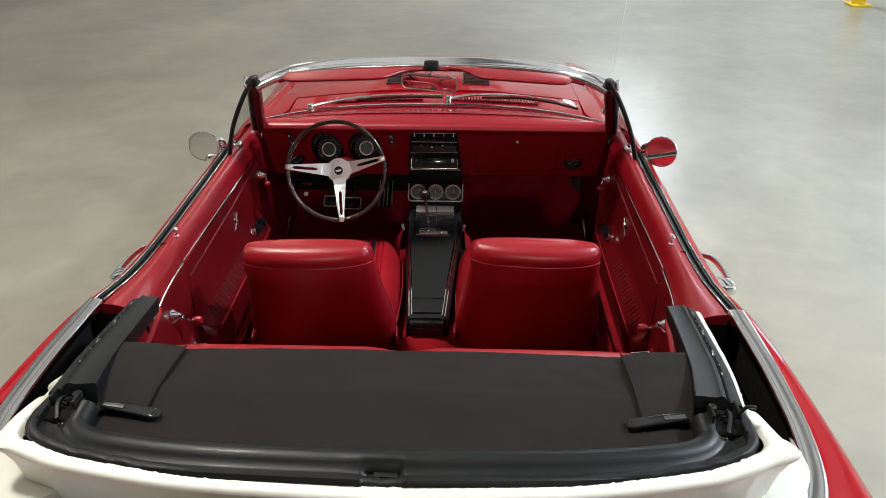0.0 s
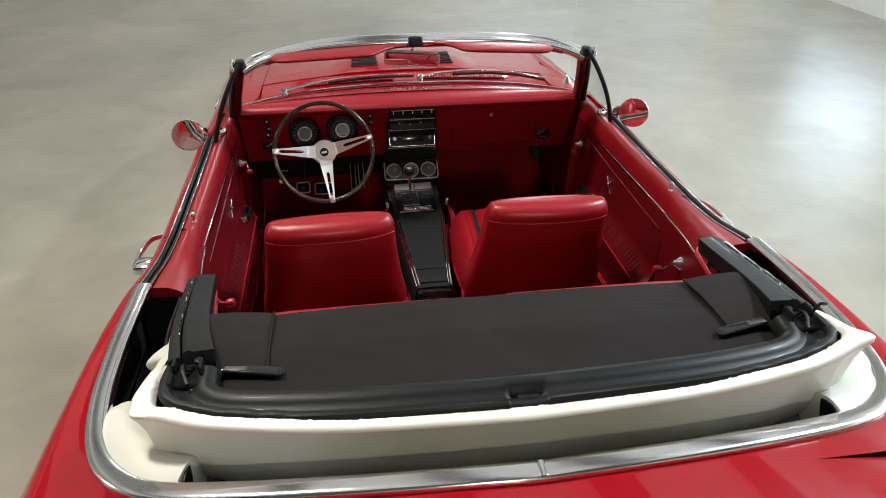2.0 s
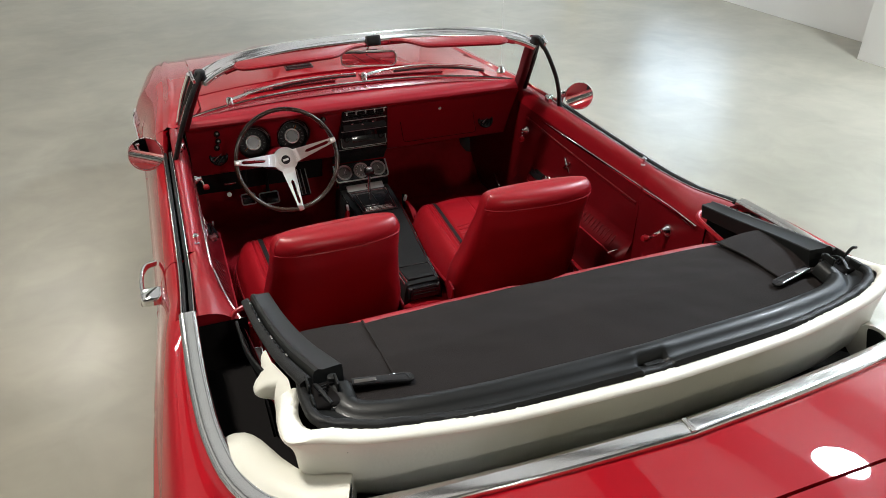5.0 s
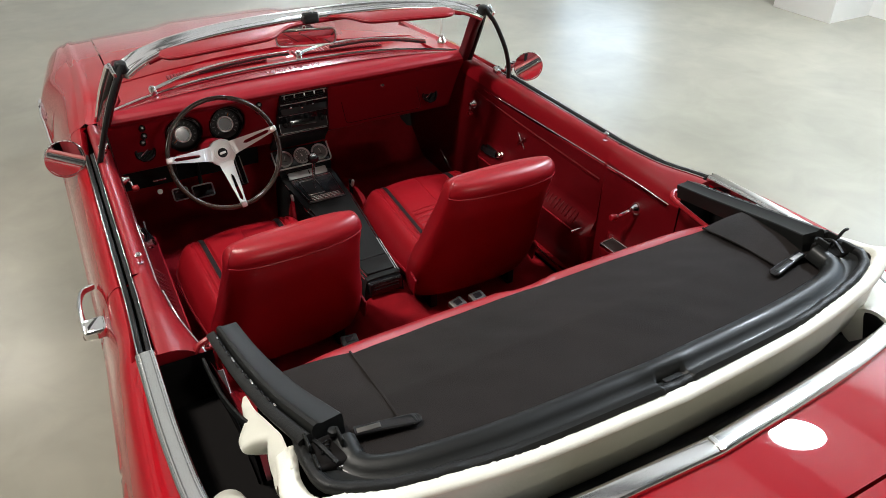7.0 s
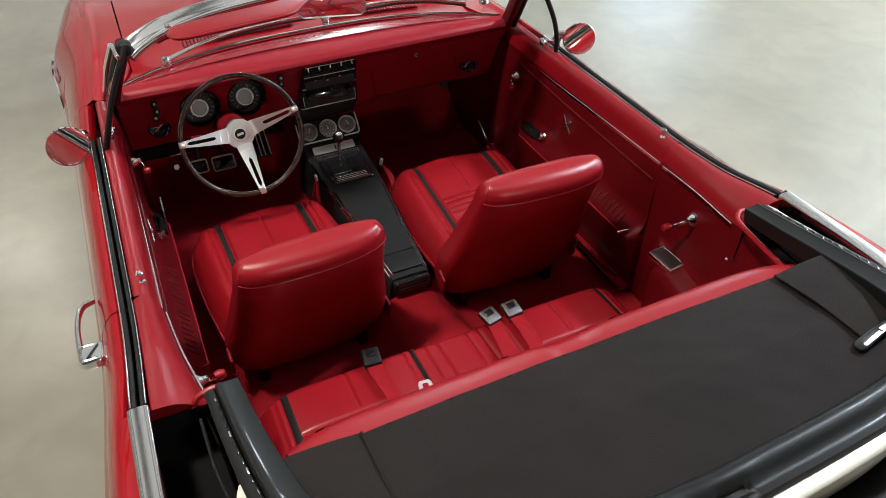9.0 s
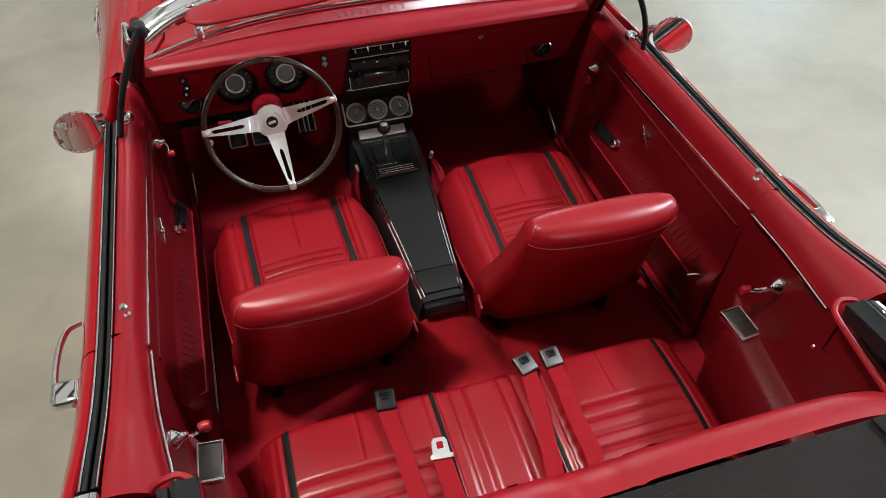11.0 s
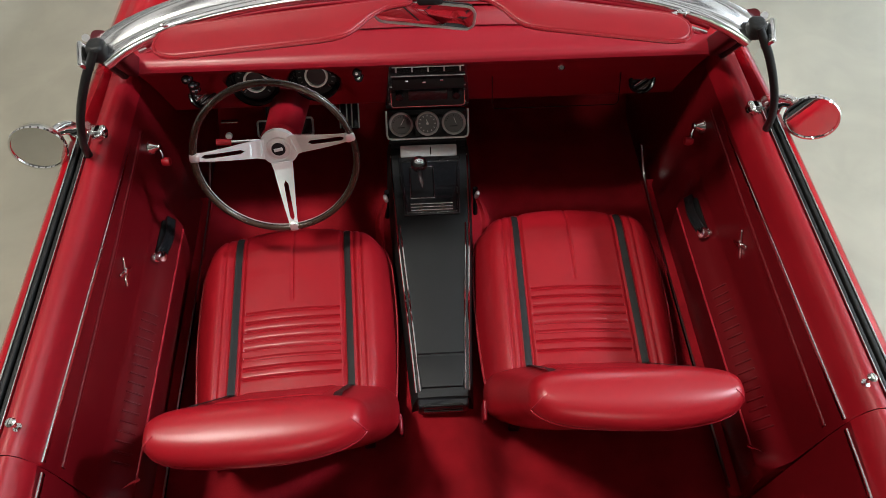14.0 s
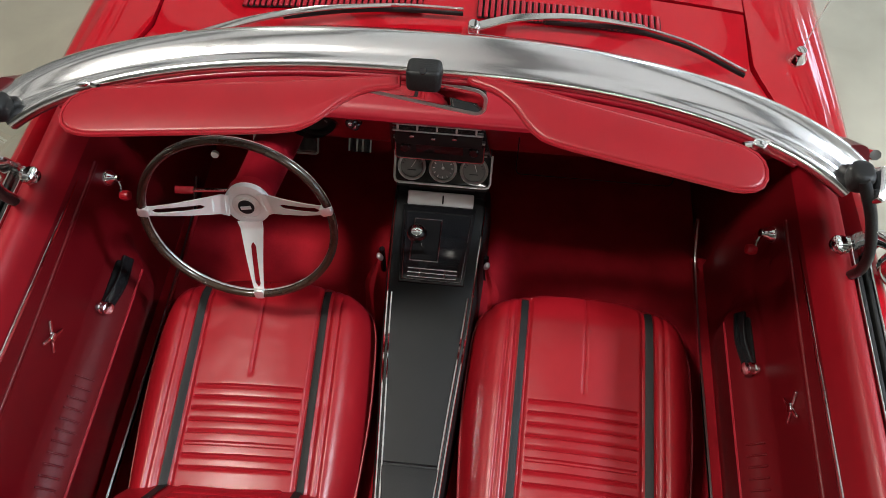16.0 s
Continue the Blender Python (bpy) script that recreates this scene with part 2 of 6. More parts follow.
def concrete():
    m = material("polished_concrete", (0.275, 0.258, 0.204), 0.3, 0.0, 0.0, 0.16, 0.45, specular=1.0)
    nt = m.node_tree
    b = nt.nodes["Principled BSDF"]
    co = nt.nodes["Texture Coordinate"]
    first = nt.nodes["Mix"]
    shift = nt.nodes.new("ShaderNodeMapping")
    shift.inputs["Location"].default_value = (3.1, 7.7, 0.37)
    nt.links.new(co.outputs["Object"], shift.inputs["Vector"])
    nt.links.new(shift.outputs["Vector"], nt.nodes["Noise Texture"].inputs["Vector"])
    nt.nodes["Noise Texture"].inputs["Detail"].default_value = 1.0

    def cloud(scale, detail, rough, twist, low, high, to_low, to_high):
        n, r = nt.nodes.new("ShaderNodeTexNoise"), nt.nodes.new("ShaderNodeMapRange")
        n.inputs["Scale"].default_value, n.inputs["Detail"].default_value, n.inputs["Roughness"].default_value, n.inputs["Distortion"].default_value = scale, detail, rough, twist
        r.inputs["From Min"].default_value, r.inputs["From Max"].default_value, r.inputs["To Min"].default_value, r.inputs["To Max"].default_value = low, high, to_low, to_high
        nt.links.new(shift.outputs["Vector"], n.inputs["Vector"])
        nt.links.new(n.outputs["Fac"], r.inputs["Value"])
        return r.outputs["Result"]

    broad_shade = cloud(1.2, 4.0, 0.55, 0.5, 0.0, 1.0, 0.56, 1.40)
    wisp_shade = cloud(3.6, 4.0, 0.55, 1.0, 0.0, 1.0, 0.78, 1.19)
    last = first.outputs["Result"]
    for shade in (broad_shade, wisp_shade):
        mul = nt.nodes.new("ShaderNodeMix")
        mul.data_type, mul.blend_type = "RGBA", "MULTIPLY"
        mul.inputs["Factor"].default_value = 1.0
        nt.links.new(last, mul.inputs["A"])
        nt.links.new(shade, mul.inputs["B"])
        last = mul.outputs["Result"]
    nt.links.new(last, b.inputs["Base Color"])
    gloss_shade = cloud(1.9, 3.0, 0.5, 0.5, 0.0, 1.0, 0.265, 0.41)
    nt.links.new(gloss_shade, b.inputs["Roughness"])
    bump = nt.nodes.new("ShaderNodeBump")
    bump.inputs["Strength"].default_value, bump.inputs["Distance"].default_value = 0.30, 0.0024
    nt.links.new(cloud(5.0, 2.0, 0.5, 0.6, 0.0, 1.0, 0.0, 1.0), bump.inputs["Height"])
    nt.links.new(bump.outputs["Normal"], b.inputs["Normal"])
    return m


CONCRETE = concrete()


def aged_shaded_vinyl():
    """White vinyl with an aged, dirty inner face; the olive grey middle also paints in shade."""
    m = material("aged_shaded_underside", (0.52, 0.50, 0.39), 0.42, 0.0, 0.0, 0.16, 5.0, 0.25, 160.0, 0.08)
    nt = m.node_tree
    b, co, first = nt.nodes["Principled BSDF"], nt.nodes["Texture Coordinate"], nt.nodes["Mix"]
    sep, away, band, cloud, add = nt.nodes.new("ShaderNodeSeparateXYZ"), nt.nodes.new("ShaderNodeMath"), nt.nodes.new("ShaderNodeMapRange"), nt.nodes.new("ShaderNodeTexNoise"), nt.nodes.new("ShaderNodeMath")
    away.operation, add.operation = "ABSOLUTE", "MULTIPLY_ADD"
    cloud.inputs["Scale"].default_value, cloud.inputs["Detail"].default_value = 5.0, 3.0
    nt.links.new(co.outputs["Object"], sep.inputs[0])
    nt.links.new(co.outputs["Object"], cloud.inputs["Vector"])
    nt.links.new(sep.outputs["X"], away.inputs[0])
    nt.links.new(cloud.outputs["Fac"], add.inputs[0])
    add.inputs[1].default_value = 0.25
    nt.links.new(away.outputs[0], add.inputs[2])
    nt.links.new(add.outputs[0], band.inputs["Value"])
    # shade is put into the colour: grey in the middle, white towards the ends
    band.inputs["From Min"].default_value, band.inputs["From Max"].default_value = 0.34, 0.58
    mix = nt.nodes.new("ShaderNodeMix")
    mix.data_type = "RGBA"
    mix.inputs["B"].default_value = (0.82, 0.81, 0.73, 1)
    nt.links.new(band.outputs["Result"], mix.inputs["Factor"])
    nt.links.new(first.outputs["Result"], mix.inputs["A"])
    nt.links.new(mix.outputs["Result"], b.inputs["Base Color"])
    return m


AGED_SHADED = aged_shaded_vinyl()

# ---------------------------------------------------------------- the hall
HALL = (-15.0, 5.95, -18.0, 16.0, 5.6)  # west, east, south, north, height


def solid(x0, x1, y0, y1, z0, z1):
    return block(x1 - x0, y1 - y0, z1 - z0, 0.004, Matrix.Translation(((x0 + x1) / 2, (y0 + y1) / 2, (z0 + z1) / 2)))


def structure(name, geo, mat, label, category):
    return tagged(part(name, geo, mat), label, category, "", "structure")


W, E_, S, N, H = HALL
structure("floor", grid(lambda u, v: (W - 1 + (E_ - W + 2) * u, S - 1 + (N - S + 2) * v, 0), 8, 8), CONCRETE, "polished grey-beige concrete floor with mottled stains", "floor")
WINDOWS = [(5.15, 7.2, 1.00, 2.20, 1.55), (-1.9, 1.5, 1.55, 3.10, 2.30)]  # the openings in the east wall: south, north, sill, head, bar
bays = [S] + [v for w in sorted(WINDOWS) for v in w[:2]] + [N]
east = [solid(E_, E_ + 0.2, a, b, -0.05, H) for a, b in zip(bays[::2], bays[1::2])]
for a, b, low, high, bar in WINDOWS:
    east += [solid(E_, E_ + 0.2, a, b, -0.05, low), solid(E_, E_ + 0.2, a, b, high, H)]
structure("wall_east", merge(*east), WALL, "plain white painted hall wall", "wall")
structure("wall_west", solid(W - 0.2, W, S, N, -0.05, H), WALL, "plain pale painted hall wall", "wall")
structure("wall_south", solid(W, E_, S - 0.2, S, -0.05, H), WALL, "plain pale painted hall wall", "wall")
structure("wall_north", solid(W, E_, N, N + 0.2, -0.05, H), WALL, "plain pale painted hall wall", "wall")
structure("ceiling", solid(W - 0.2, E_ + 0.2, S - 0.2, N + 0.2, H, H + 0.15), CEIL, "plain hall ceiling", "ceiling")
BEAMS = [4.02 - 1.9 * k for k in range(-1, 10)]
for k, x in enumerate(BEAMS):
    if W < x - 0.2 and x + 0.2 < E_:
        structure("beam_%d" % k, solid(x - 0.19, x + 0.19, S, N, H - 0.30, H - 0.003), BEAM, "dark steel roof beam under the pale ceiling", "beam")
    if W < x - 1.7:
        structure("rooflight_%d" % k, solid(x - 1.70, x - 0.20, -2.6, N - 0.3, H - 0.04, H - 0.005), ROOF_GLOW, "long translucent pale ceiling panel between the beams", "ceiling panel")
structure("backdrop", solid(E_ + 1.4, E_ + 1.45, -6.0, 10.0, -0.5, 5.0), DAY_GLOW, "bright hazy daylight outside the windows", "backdrop")
for k, (a, b, low, high, bar) in enumerate(WINDOWS):
    structure("window_%d" % (k + 1), merge(*[solid(E_ + 0.05, E_ + 0.11, p, q, c, d) for p, q, c, d in ((a, a + 0.06, low, high), (b - 0.06, b, low, high), (a + 0.06, b - 0.06, low, low + 0.06), (a + 0.06, b - 0.06, high - 0.06, high), (a + 0.06, b - 0.06, bar - 0.06, bar + 0.06))]), WALL, "white framed window letting in daylight", "window")
structure("pilaster", solid(5.40, 5.948, 2.35, 2.98, -0.02, H - 0.002), WALL, "white boxed-in column against the wall", "column")

bollard = thing("bollard", "yellow steel safety bollard standing by the wall", "bollard", at=(5.23, 7.9, 0))
part("post", lathe([(0.0, 0.0), (0.085, 0.0), (0.085, 0.95), (0.07, 1.02), (0.03, 1.05), (0.0, 1.055)], 24), YELLOW, bollard)
part("base_plate", block(0.26, 0.26, 0.02, 0.006, Matrix.Translation((0, 0, 0.01))), YELLOW, bollard)

for lx, ly, share, tint in LAMPS:
    lamp = thing("high_bay_light", "round metal high bay light hanging out of view, some added as fill", "ceiling light", "hall lights", (lx, ly, LAMP_HEIGHT))
    part("housing", lathe([(0.10, 0.42), (0.12, 0.30), (0.16, 0.16), (0.33, 0.03), (0.335, 0.0), (0.318, 0.0), (0.15, 0.15)], 28, caps=False), STEEL, lamp)
    part("diffuser", lathe([(0.0, 0.012), (0.305, 0.012), (0.312, 0.016), (0.0, 0.03)], 28), LAMP_GLOW, lamp)
    part("hanger", tube([(0, 0, 0.40), (0, 0, H - LAMP_HEIGHT - 0.002)], 0.012, 8, up=(0, 1, 0)), STEEL, lamp)
    data = bpy.data.lights.new("lamp", "AREA")
    data.shape, data.size, data.energy, data.color = "DISK", 0.62, LAMP_POWER * share, tint
    light = new("lamp", data)
    light.matrix_world = pose(lx, ly, LAMP_HEIGHT - 0.02)


# ---------------------------------------------------------------- the car: outer skin
car = thing("convertible_car", "red two-door convertible with its top folded and red vinyl interior", "car")

belt_x = spl([(2.55, 0.70), (2.40, 0.75), (2.17, 0.772), (1.6, 0.768), (1.0, 0.790), (0.6, 0.808), (0.0, 0.810), (-0.25, 0.812), (-0.42, 0.822), (-0.7, 0.832), (-1.0, 0.828), (-1.4, 0.81), (-1.8, 0.78), (-2.02, 0.74)])
wide_x = spl([(2.55, 0.74), (2.40, 0.82), (2.1, 0.89), (1.74, 0.915), (1.2, 0.898), (0.6, 0.89), (0.0, 0.888), (-0.4, 0.902), (-0.9, 0.922), (-1.4, 0.91), (-1.8, 0.86), (-2.02, 0.79)])
belt_z = spl([(2.55, 0.68), (2.40, 0.76), (2.1, 0.825), (1.6, 0.878), (1.0, 0.905), (0.5, 0.903), (0.0, 0.902), (-0.2, 0.912), (-0.42, 0.948), (-0.6, 0.962), (-0.9, 0.968), (-1.3, 0.966), (-1.7, 0.945), (-2.02, 0.90)])
crown_z = spl([(2.55, 0.70), (2.35, 0.80), (2.0, 0.885), (1.6, 0.938), (1.2, 0.962), (0.9, 0.955), (-1.0, 1.030), (-1.18, 1.023), (-1.35, 1.007), (-1.7, 0.973), (-2.02, 0.93)])


def arch(y):
    """The lower edge of the body side, with its wheel openings."""
    low = 0.20
    for yc in (1.74, -1.0):
        r2 = 0.375 ** 2 - (y - yc) ** 2
        if r2 > 0:
            low = max(low, 0.335 + math.sqrt(r2))
    return low


crease_z = spl([(2.55, 0.64), (1.6, 0.70), (0.6, 0.71), (0.0, 0.735), (-0.3, 0.80), (-0.55, 0.855), (-0.95, 0.886), (-1.4, 0.88), (-2.02, 0.82)])


def side_x(y, z):
    """How far out the right body side stands at a height, with the sharp line along its shoulder."""
    return smooth_side_x(y, z) + 0.006 * math.exp(-((z - crease_z(y)) / 0.013) ** 2)


def smooth_side_x(y, z):
    xb, zb, zw = belt_x(y), belt_z(y), 0.63
    near = max(0.0, 1 - abs(abs(y - 0.37) - 1.37) / 0.42)
    xw = wide_x(y) + 0.016 * near ** 2
    if z > zw:
        a = math.acos(max(-1, 1 - (max(0, zb - z) / (zb - zw)) ** (1 / 0.85)))
        return xb + (xw - xb) * math.sin(a) ** 0.9
    return xw - 0.055 * ((zw - z) / (zw - 0.20)) ** 2


def side(y, v):
    """A point of the right body side: v from the belt (0) to the lower edge (1)."""
    zb = belt_z(y)
    z = zb - (zb - arch(y)) * v ** 1.35
    return side_x(y, z), y, z


def side_skin(y0, y1, n, thick=0.012):
    outer = grid(lambda u, v: side(y0 + (y1 - y0) * u, v), n, 84)
    rim = grid(lambda u, v: (side(y0 + (y1 - y0) * u, 0)[0] - 0.014 * v, y0 + (y1 - y0) * u, belt_z(y0 + (y1 - y0) * u) - 0.03 * v * v), n, 2)
    ends = []
    for y in (y0, y1):
        ends.append(grid(lambda u, v: (side(y, u)[0] - 0.03 * v, y, side(y, u)[2]), 36, 1))
    return merge(outer, rim, *ends)


def top_z(x, y):
    xb = belt_x(y)
    return belt_z(y) + (crown_z(y) - belt_z(y)) * (1 - min(1, abs(x) / xb) ** 2.2)


DOOR = (-0.07, 0.93)
HOOD_X, HOOD_Y = 0.640, 1.25


def glass_y(x):
    """Where the windscreen meets the cowl."""
    return 0.925 + 0.135 * (1 - min(1, abs(x) / 0.70) ** 3)


for s in (1, -1):
    part("fender_side", sided(side_skin(DOOR[1] + 0.004, 2.55, 60), s), PAINT, car, "glossy red front wing side", 50)
    part("rear_quarter", sided(side_skin(-2.02, DOOR[0] - 0.004, 70), s), PAINT, car, "glossy red rear quarter side", 50)


def fender_top(u, v):
    y = 0.934 + (2.55 - 0.934) * u
    x0 = HOOD_X if y > 1.087 else 0.706 + (HOOD_X - 0.706) * (y - 0.929) / 0.158
    x = x0 + (belt_x(y) - x0) * v if belt_x(y) > x0 else belt_x(y)
    crease = 0.010 * math.exp(-((v - 0.80) / 0.12) ** 2)
    return x, y, top_z(x, y) + crease


for s in (1, -1):
    part("fender", sided(merge(grid(fender_top, 50, 14), grid(lambda u, v: (fender_top(u, 0)[0], fender_top(u, 0)[1], fender_top(u, 0)[2] - 0.03 * v), 50, 1)), s), PAINT, car)


def hood_z(x, y):
    """The bonnet: crowned, with a raised centre."""
    k = max(0.0, 1 - abs(x) / 0.34)
    return top_z(x, y) + 0.016 * min(1, k * 4) * min(1, max(0, (y - HOOD_Y) / 0.3) + 0.35) + 0.003


hood = part("hood", merge(grid(lambda u, v: ((HOOD_X - 0.005) * (2 * v - 1), HOOD_Y + (2.55 - HOOD_Y) * u, hood_z((HOOD_X - 0.005) * (2 * v - 1), HOOD_Y + (2.55 - HOOD_Y) * u)), 50, 60), grid(lambda u, v: ((HOOD_X - 0.005) * (2 * v - 1), HOOD_Y, hood_z((HOOD_X - 0.005) * (2 * v - 1), HOOD_Y) - 0.03 * u), 1, 60), *[grid(lambda u, v: (s * (HOOD_X - 0.005), HOOD_Y + (2.55 - HOOD_Y) * u, hood_z(s * (HOOD_X - 0.005), HOOD_Y + (2.55 - HOOD_Y) * u) - 0.03 * v), 50, 1) for s in (1, -1)]), PAINT, car, "red bonnet with two louvred vents")


def cowl(u, v):
    xa, xf = 0.70 * (2 * v - 1), (HOOD_X - 0.005) * (2 * v - 1)
    x = xa + (xf - xa) * min(1, u * 2)
    y = glass_y(xa) + 0.004 + (HOOD_Y - 0.010 - glass_y(xa)) * u
    return x, y, top_z(x, max(y, 1.0)) - 0.008 * math.sin(math.pi * u)


part("cowl", grid(cowl, 16, 60), PAINT, car)
part("engine_bay", grid(lambda u, v: (0.78 * (2 * v - 1), 1.43 + 0.95 * u, 0.58), 2, 2), DARK, car)
part("front_panel", grid(lambda u, v: (0.70 * (2 * u - 1), 2.545, 0.20 + 0.44 * v), 8, 4), DARK, car)

for s in (1, -1):
    # louvred bonnet vents
    vent = part("hood_vent", block(0.125, 0.17, 0.012, 0.004, Matrix.Translation((s * 0.175, 1.41, hood_z(0.175, 1.41) + 0.001))), BLACK, car, "black louvred bonnet vent")
    for i in range(7):
        part("louvre", block(0.115, 0.010, 0.010, 0.003, Matrix.Translation((s * 0.175, 1.345 + 0.022 * i, hood_z(0.175, 1.41) + 0.009))), RAIL, vent)
    # cowl intake slots
    slots = part("cowl_intake", sided(grid(lambda u, v: (0.058 + 0.39 * u, 1.140 + 0.058 * v, top_z(0.058 + 0.39 * u, 1.140 + 0.058 * v) - 0.0035), 24, 3), s), DARK, car, "dark slotted air intake")
    for i in range(30):
        x = 0.064 + 0.013 * i
        lean = math.degrees(math.atan2(top_z(x + 0.01, 1.175) - top_z(x - 0.01, 1.175), 0.02))
        part("fin", sided(block(0.0088, 0.056, 0.006, 0.002, Matrix.Translation((x, 1.169, top_z(x, 1.169) - 0.0015)) @ pose(0, 0, 0, 0, -lean, 0)), s), DASH, slots)

# well for the folded top and the deck behind it
MOLD = [(0.793, -0.415, 0.957), (0.792, -0.60, 0.966), (0.785, -0.78, 0.971), (0.765, -0.92, 0.975), (0.725, -1.02, 0.981), (0.64, -1.092, 0.990), (0.52, -1.122, 1.001), (0.27, -1.155, 1.017), (0.0, -1.172, 1.024)]
half = path(MOLD, 44)
ring_pts = half + [Vector((-p.x, p.y, p.z)) for p in reversed(half[:-1])]
mold_prof = [(-0.020 * math.copysign(abs(math.cos(a)) ** 0.55, math.cos(a)), -0.012 + 0.0215 * math.sin(a) ** 0.30) for a in [math.pi * i / 22 for i in range(23)]]
part("well_molding", sweep(ring_pts, mold_prof), PEWTER, car, "bright metal molding round the folded top's well", 75)
part("molding_joint", block(0.011, 0.034, 0.004, 0.0018, Matrix.Translation((0.0, -1.173, 1.0345))), PEWTER, car)
LID_Y = -1.335


def deck_outer(t):
    """The outer edge of the deck panel: down the side, then across ahead of the boot lid."""
    a, b = 0.62, 0.38
    if t < a:
        y = -0.415 + (LID_Y + 0.415) * (t / a)
        return belt_x(y), y
    return belt_x(LID_Y) * (1 - (t - a) / b), LID_Y


def deck(u, v):
    t = u * 2 if u <= 0.5 else 2 - 2 * u
    p = half[0] if t <= 0 else (half[-1] if t >= 1 else half[min(int(t * 44), 43)].lerp(half[min(int(t * 44), 43) + 1], t * 44 - int(t * 44)))
    ox, oy = deck_outer(t)
    x, y = p.x + (ox - p.x) * v, p.y + (oy - p.y) * v
    z0 = p.z - 0.004
    z = z0 + (belt_z(max(y, LID_Y)) - z0) * v if oy > LID_Y else z0 * (1 - v) + top_z(ox, LID_Y) * v
    z += 0.0015 * math.sin(math.pi * v)
    return (x if u <= 0.5 else -x), y, z


part("rear_deck", merge(grid(deck, 176, 12), grid(lambda u, v: (belt_x(LID_Y) * (2 * u - 1), LID_Y, top_z(belt_x(LID_Y) * (2 * u - 1), LID_Y) - 0.03 * v), 60, 1)), PAINT, car, "red painted panel behind the folded top")
LID_X = 0.64


def deck_grid(x0, x1, y0, y1, nu, nv):
    g = grid(lambda u, v: (x0 + (x1 - x0) * v if isinstance(x1, float) else x0 + (x1(y0 + (y1 - y0) * u) - x0) * v, y0 + (y1 - y0) * u, 0), nu, nv)
    return [(x, y, top_z(x, y)) for x, y, z in g[0]], g[1]


def skirted(x0, x1, y0, y1, nu, nv):
    g = deck_grid(x0, x1, y0, y1, nu, nv)
    walls = [grid(lambda u, v: (x0 + (x1 - x0) * u, yy, top_z(x0 + (x1 - x0) * u, yy) - 0.03 * v), nv, 1) for yy in (y0, y1)]
    walls += [grid(lambda u, v: (xx, y0 + (y1 - y0) * u, top_z(xx, y0 + (y1 - y0) * u) - 0.03 * v), nu, 1) for xx in (x0, x1)]
    return merge(g, *walls)


part("trunk_lid", skirted(-LID_X, LID_X, LID_Y - 0.006, -1.96, 30, 50), PAINT, car, "glossy red boot lid")
for s in (1, -1):
    part("quarter_top", sided(deck_grid(LID_X + 0.006, belt_x, LID_Y - 0.004, -2.02, 30, 8), s), PAINT, car)
part("tail_panel", merge(grid(lambda u, v: (0.78 * (2 * u - 1), -2.02 - 0.05 * math.cos(math.pi * (u - 0.5)), 0.25 + 0.66 * v), 20, 8), grid(lambda u, v: (0.72 * (2 * u - 1), -1.965 - 0.09 * v, 0.934 - 0.03 * v), 20, 4)), PAINT, car)
part("boot_floor", grid(lambda u, v: (0.72 * (2 * v - 1), -1.30 - 0.66 * u, 0.86), 2, 2), DARK, car)

# wheels and arch trim
for yc in (1.74, -1.0):
    for s in (1, -1):
        arc = [Vector((side_x(yc + 0.378 * math.cos(a), 0.335 + 0.378 * math.sin(a)) + 0.003, yc + 0.378 * math.cos(a), 0.335 + 0.378 * math.sin(a))) for a in [radians(8 + 164 * i / 30) for i in range(31)]]
        part("arch_molding", sided(tube(arc, 0.009, 8, up=(1, 0, 0)), s), CHROME, car, "thin chrome wheel arch molding")
        m = facing((s * 0.78, yc, 0.335), (s, 0, 0))
        wheel = part("wheel", lathe([(0.20, 0.10), (0.30, 0.115), (0.325, 0.09), (0.335, 0.04), (0.335, -0.04), (0.325, -0.09), (0.30, -0.11), (0.20, -0.10)], 40, m, False), TYRE, car, "black road tyre on a steel wheel")
        part("rim", lathe([(0.0, 0.06), (0.05, 0.07), (0.09, 0.05), (0.16, 0.045), (0.185, 0.085), (0.20, 0.10), (0.205, 0.08), (0.19, 0.0), (0.0, -0.02)], 32, m), STEEL, wheel)
for yc in (1.74, -1.0):
    part("wheel_house", moved(grid(lambda u, v: (0.88 * (2 * u - 1), max(yc + 0.40 * math.cos(math.pi * v), 1.58 if yc > 0 else -9), 0.335 + 0.36 * math.sin(math.pi * v)), 4, 16), Matrix()), DARK, car)


# ---------------------------------------------------------------- doors and trim panels
def door_profile(y):
    """The inner trim, from the window slot down to the sill."""
    arm = min(1, max(0, (0.74 - y) / 0.06)) * min(1, max(0, (y + 0.065) / 0.03))
    low = 0.040 * arm
    return [(0.772, 0.893), (0.7715, 0.903), (0.769, 0.909), (0.764, 0.912), (0.756, 0.9125), (0.747, 0.910), (0.739, 0.904), (0.733, 0.894), (0.729, 0.882), (0.726, 0.868), (0.722, 0.845), (0.718, 0.80),
            (0.715, 0.72), (0.714, 0.65), (0.712, 0.628), (0.712 - low * 0.55, 0.600), (0.712 - low * 1.15, 0.572), (0.712 - low * 1.22, 0.562), (0.712 - low * 1.15, 0.552), (0.712 - low * 0.85, 0.46), (0.705, 0.37), (0.705, 0.30)]


def trim_panel(y0, y1, prof, n):
    secs = []
    for i in range(n + 1):
        y = y0 + (y1 - y0) * i / n
        secs.append([Vector((x, y, z)) for x, z in prof(y)])
    ends = [[(p.x, p.y, p.z) for p in secs[k]] for k in (0, -1)]
    g = rings(secs, False)
    caps = []
    for e in ends:
        vs = e + [(0.775, e[0][1], z) for _, _, z in e]
        k = len(e)
        caps.append((vs, [(i, i + 1, k + i + 1, k + i) for i in range(k - 1)]))
    return merge(g, *caps)


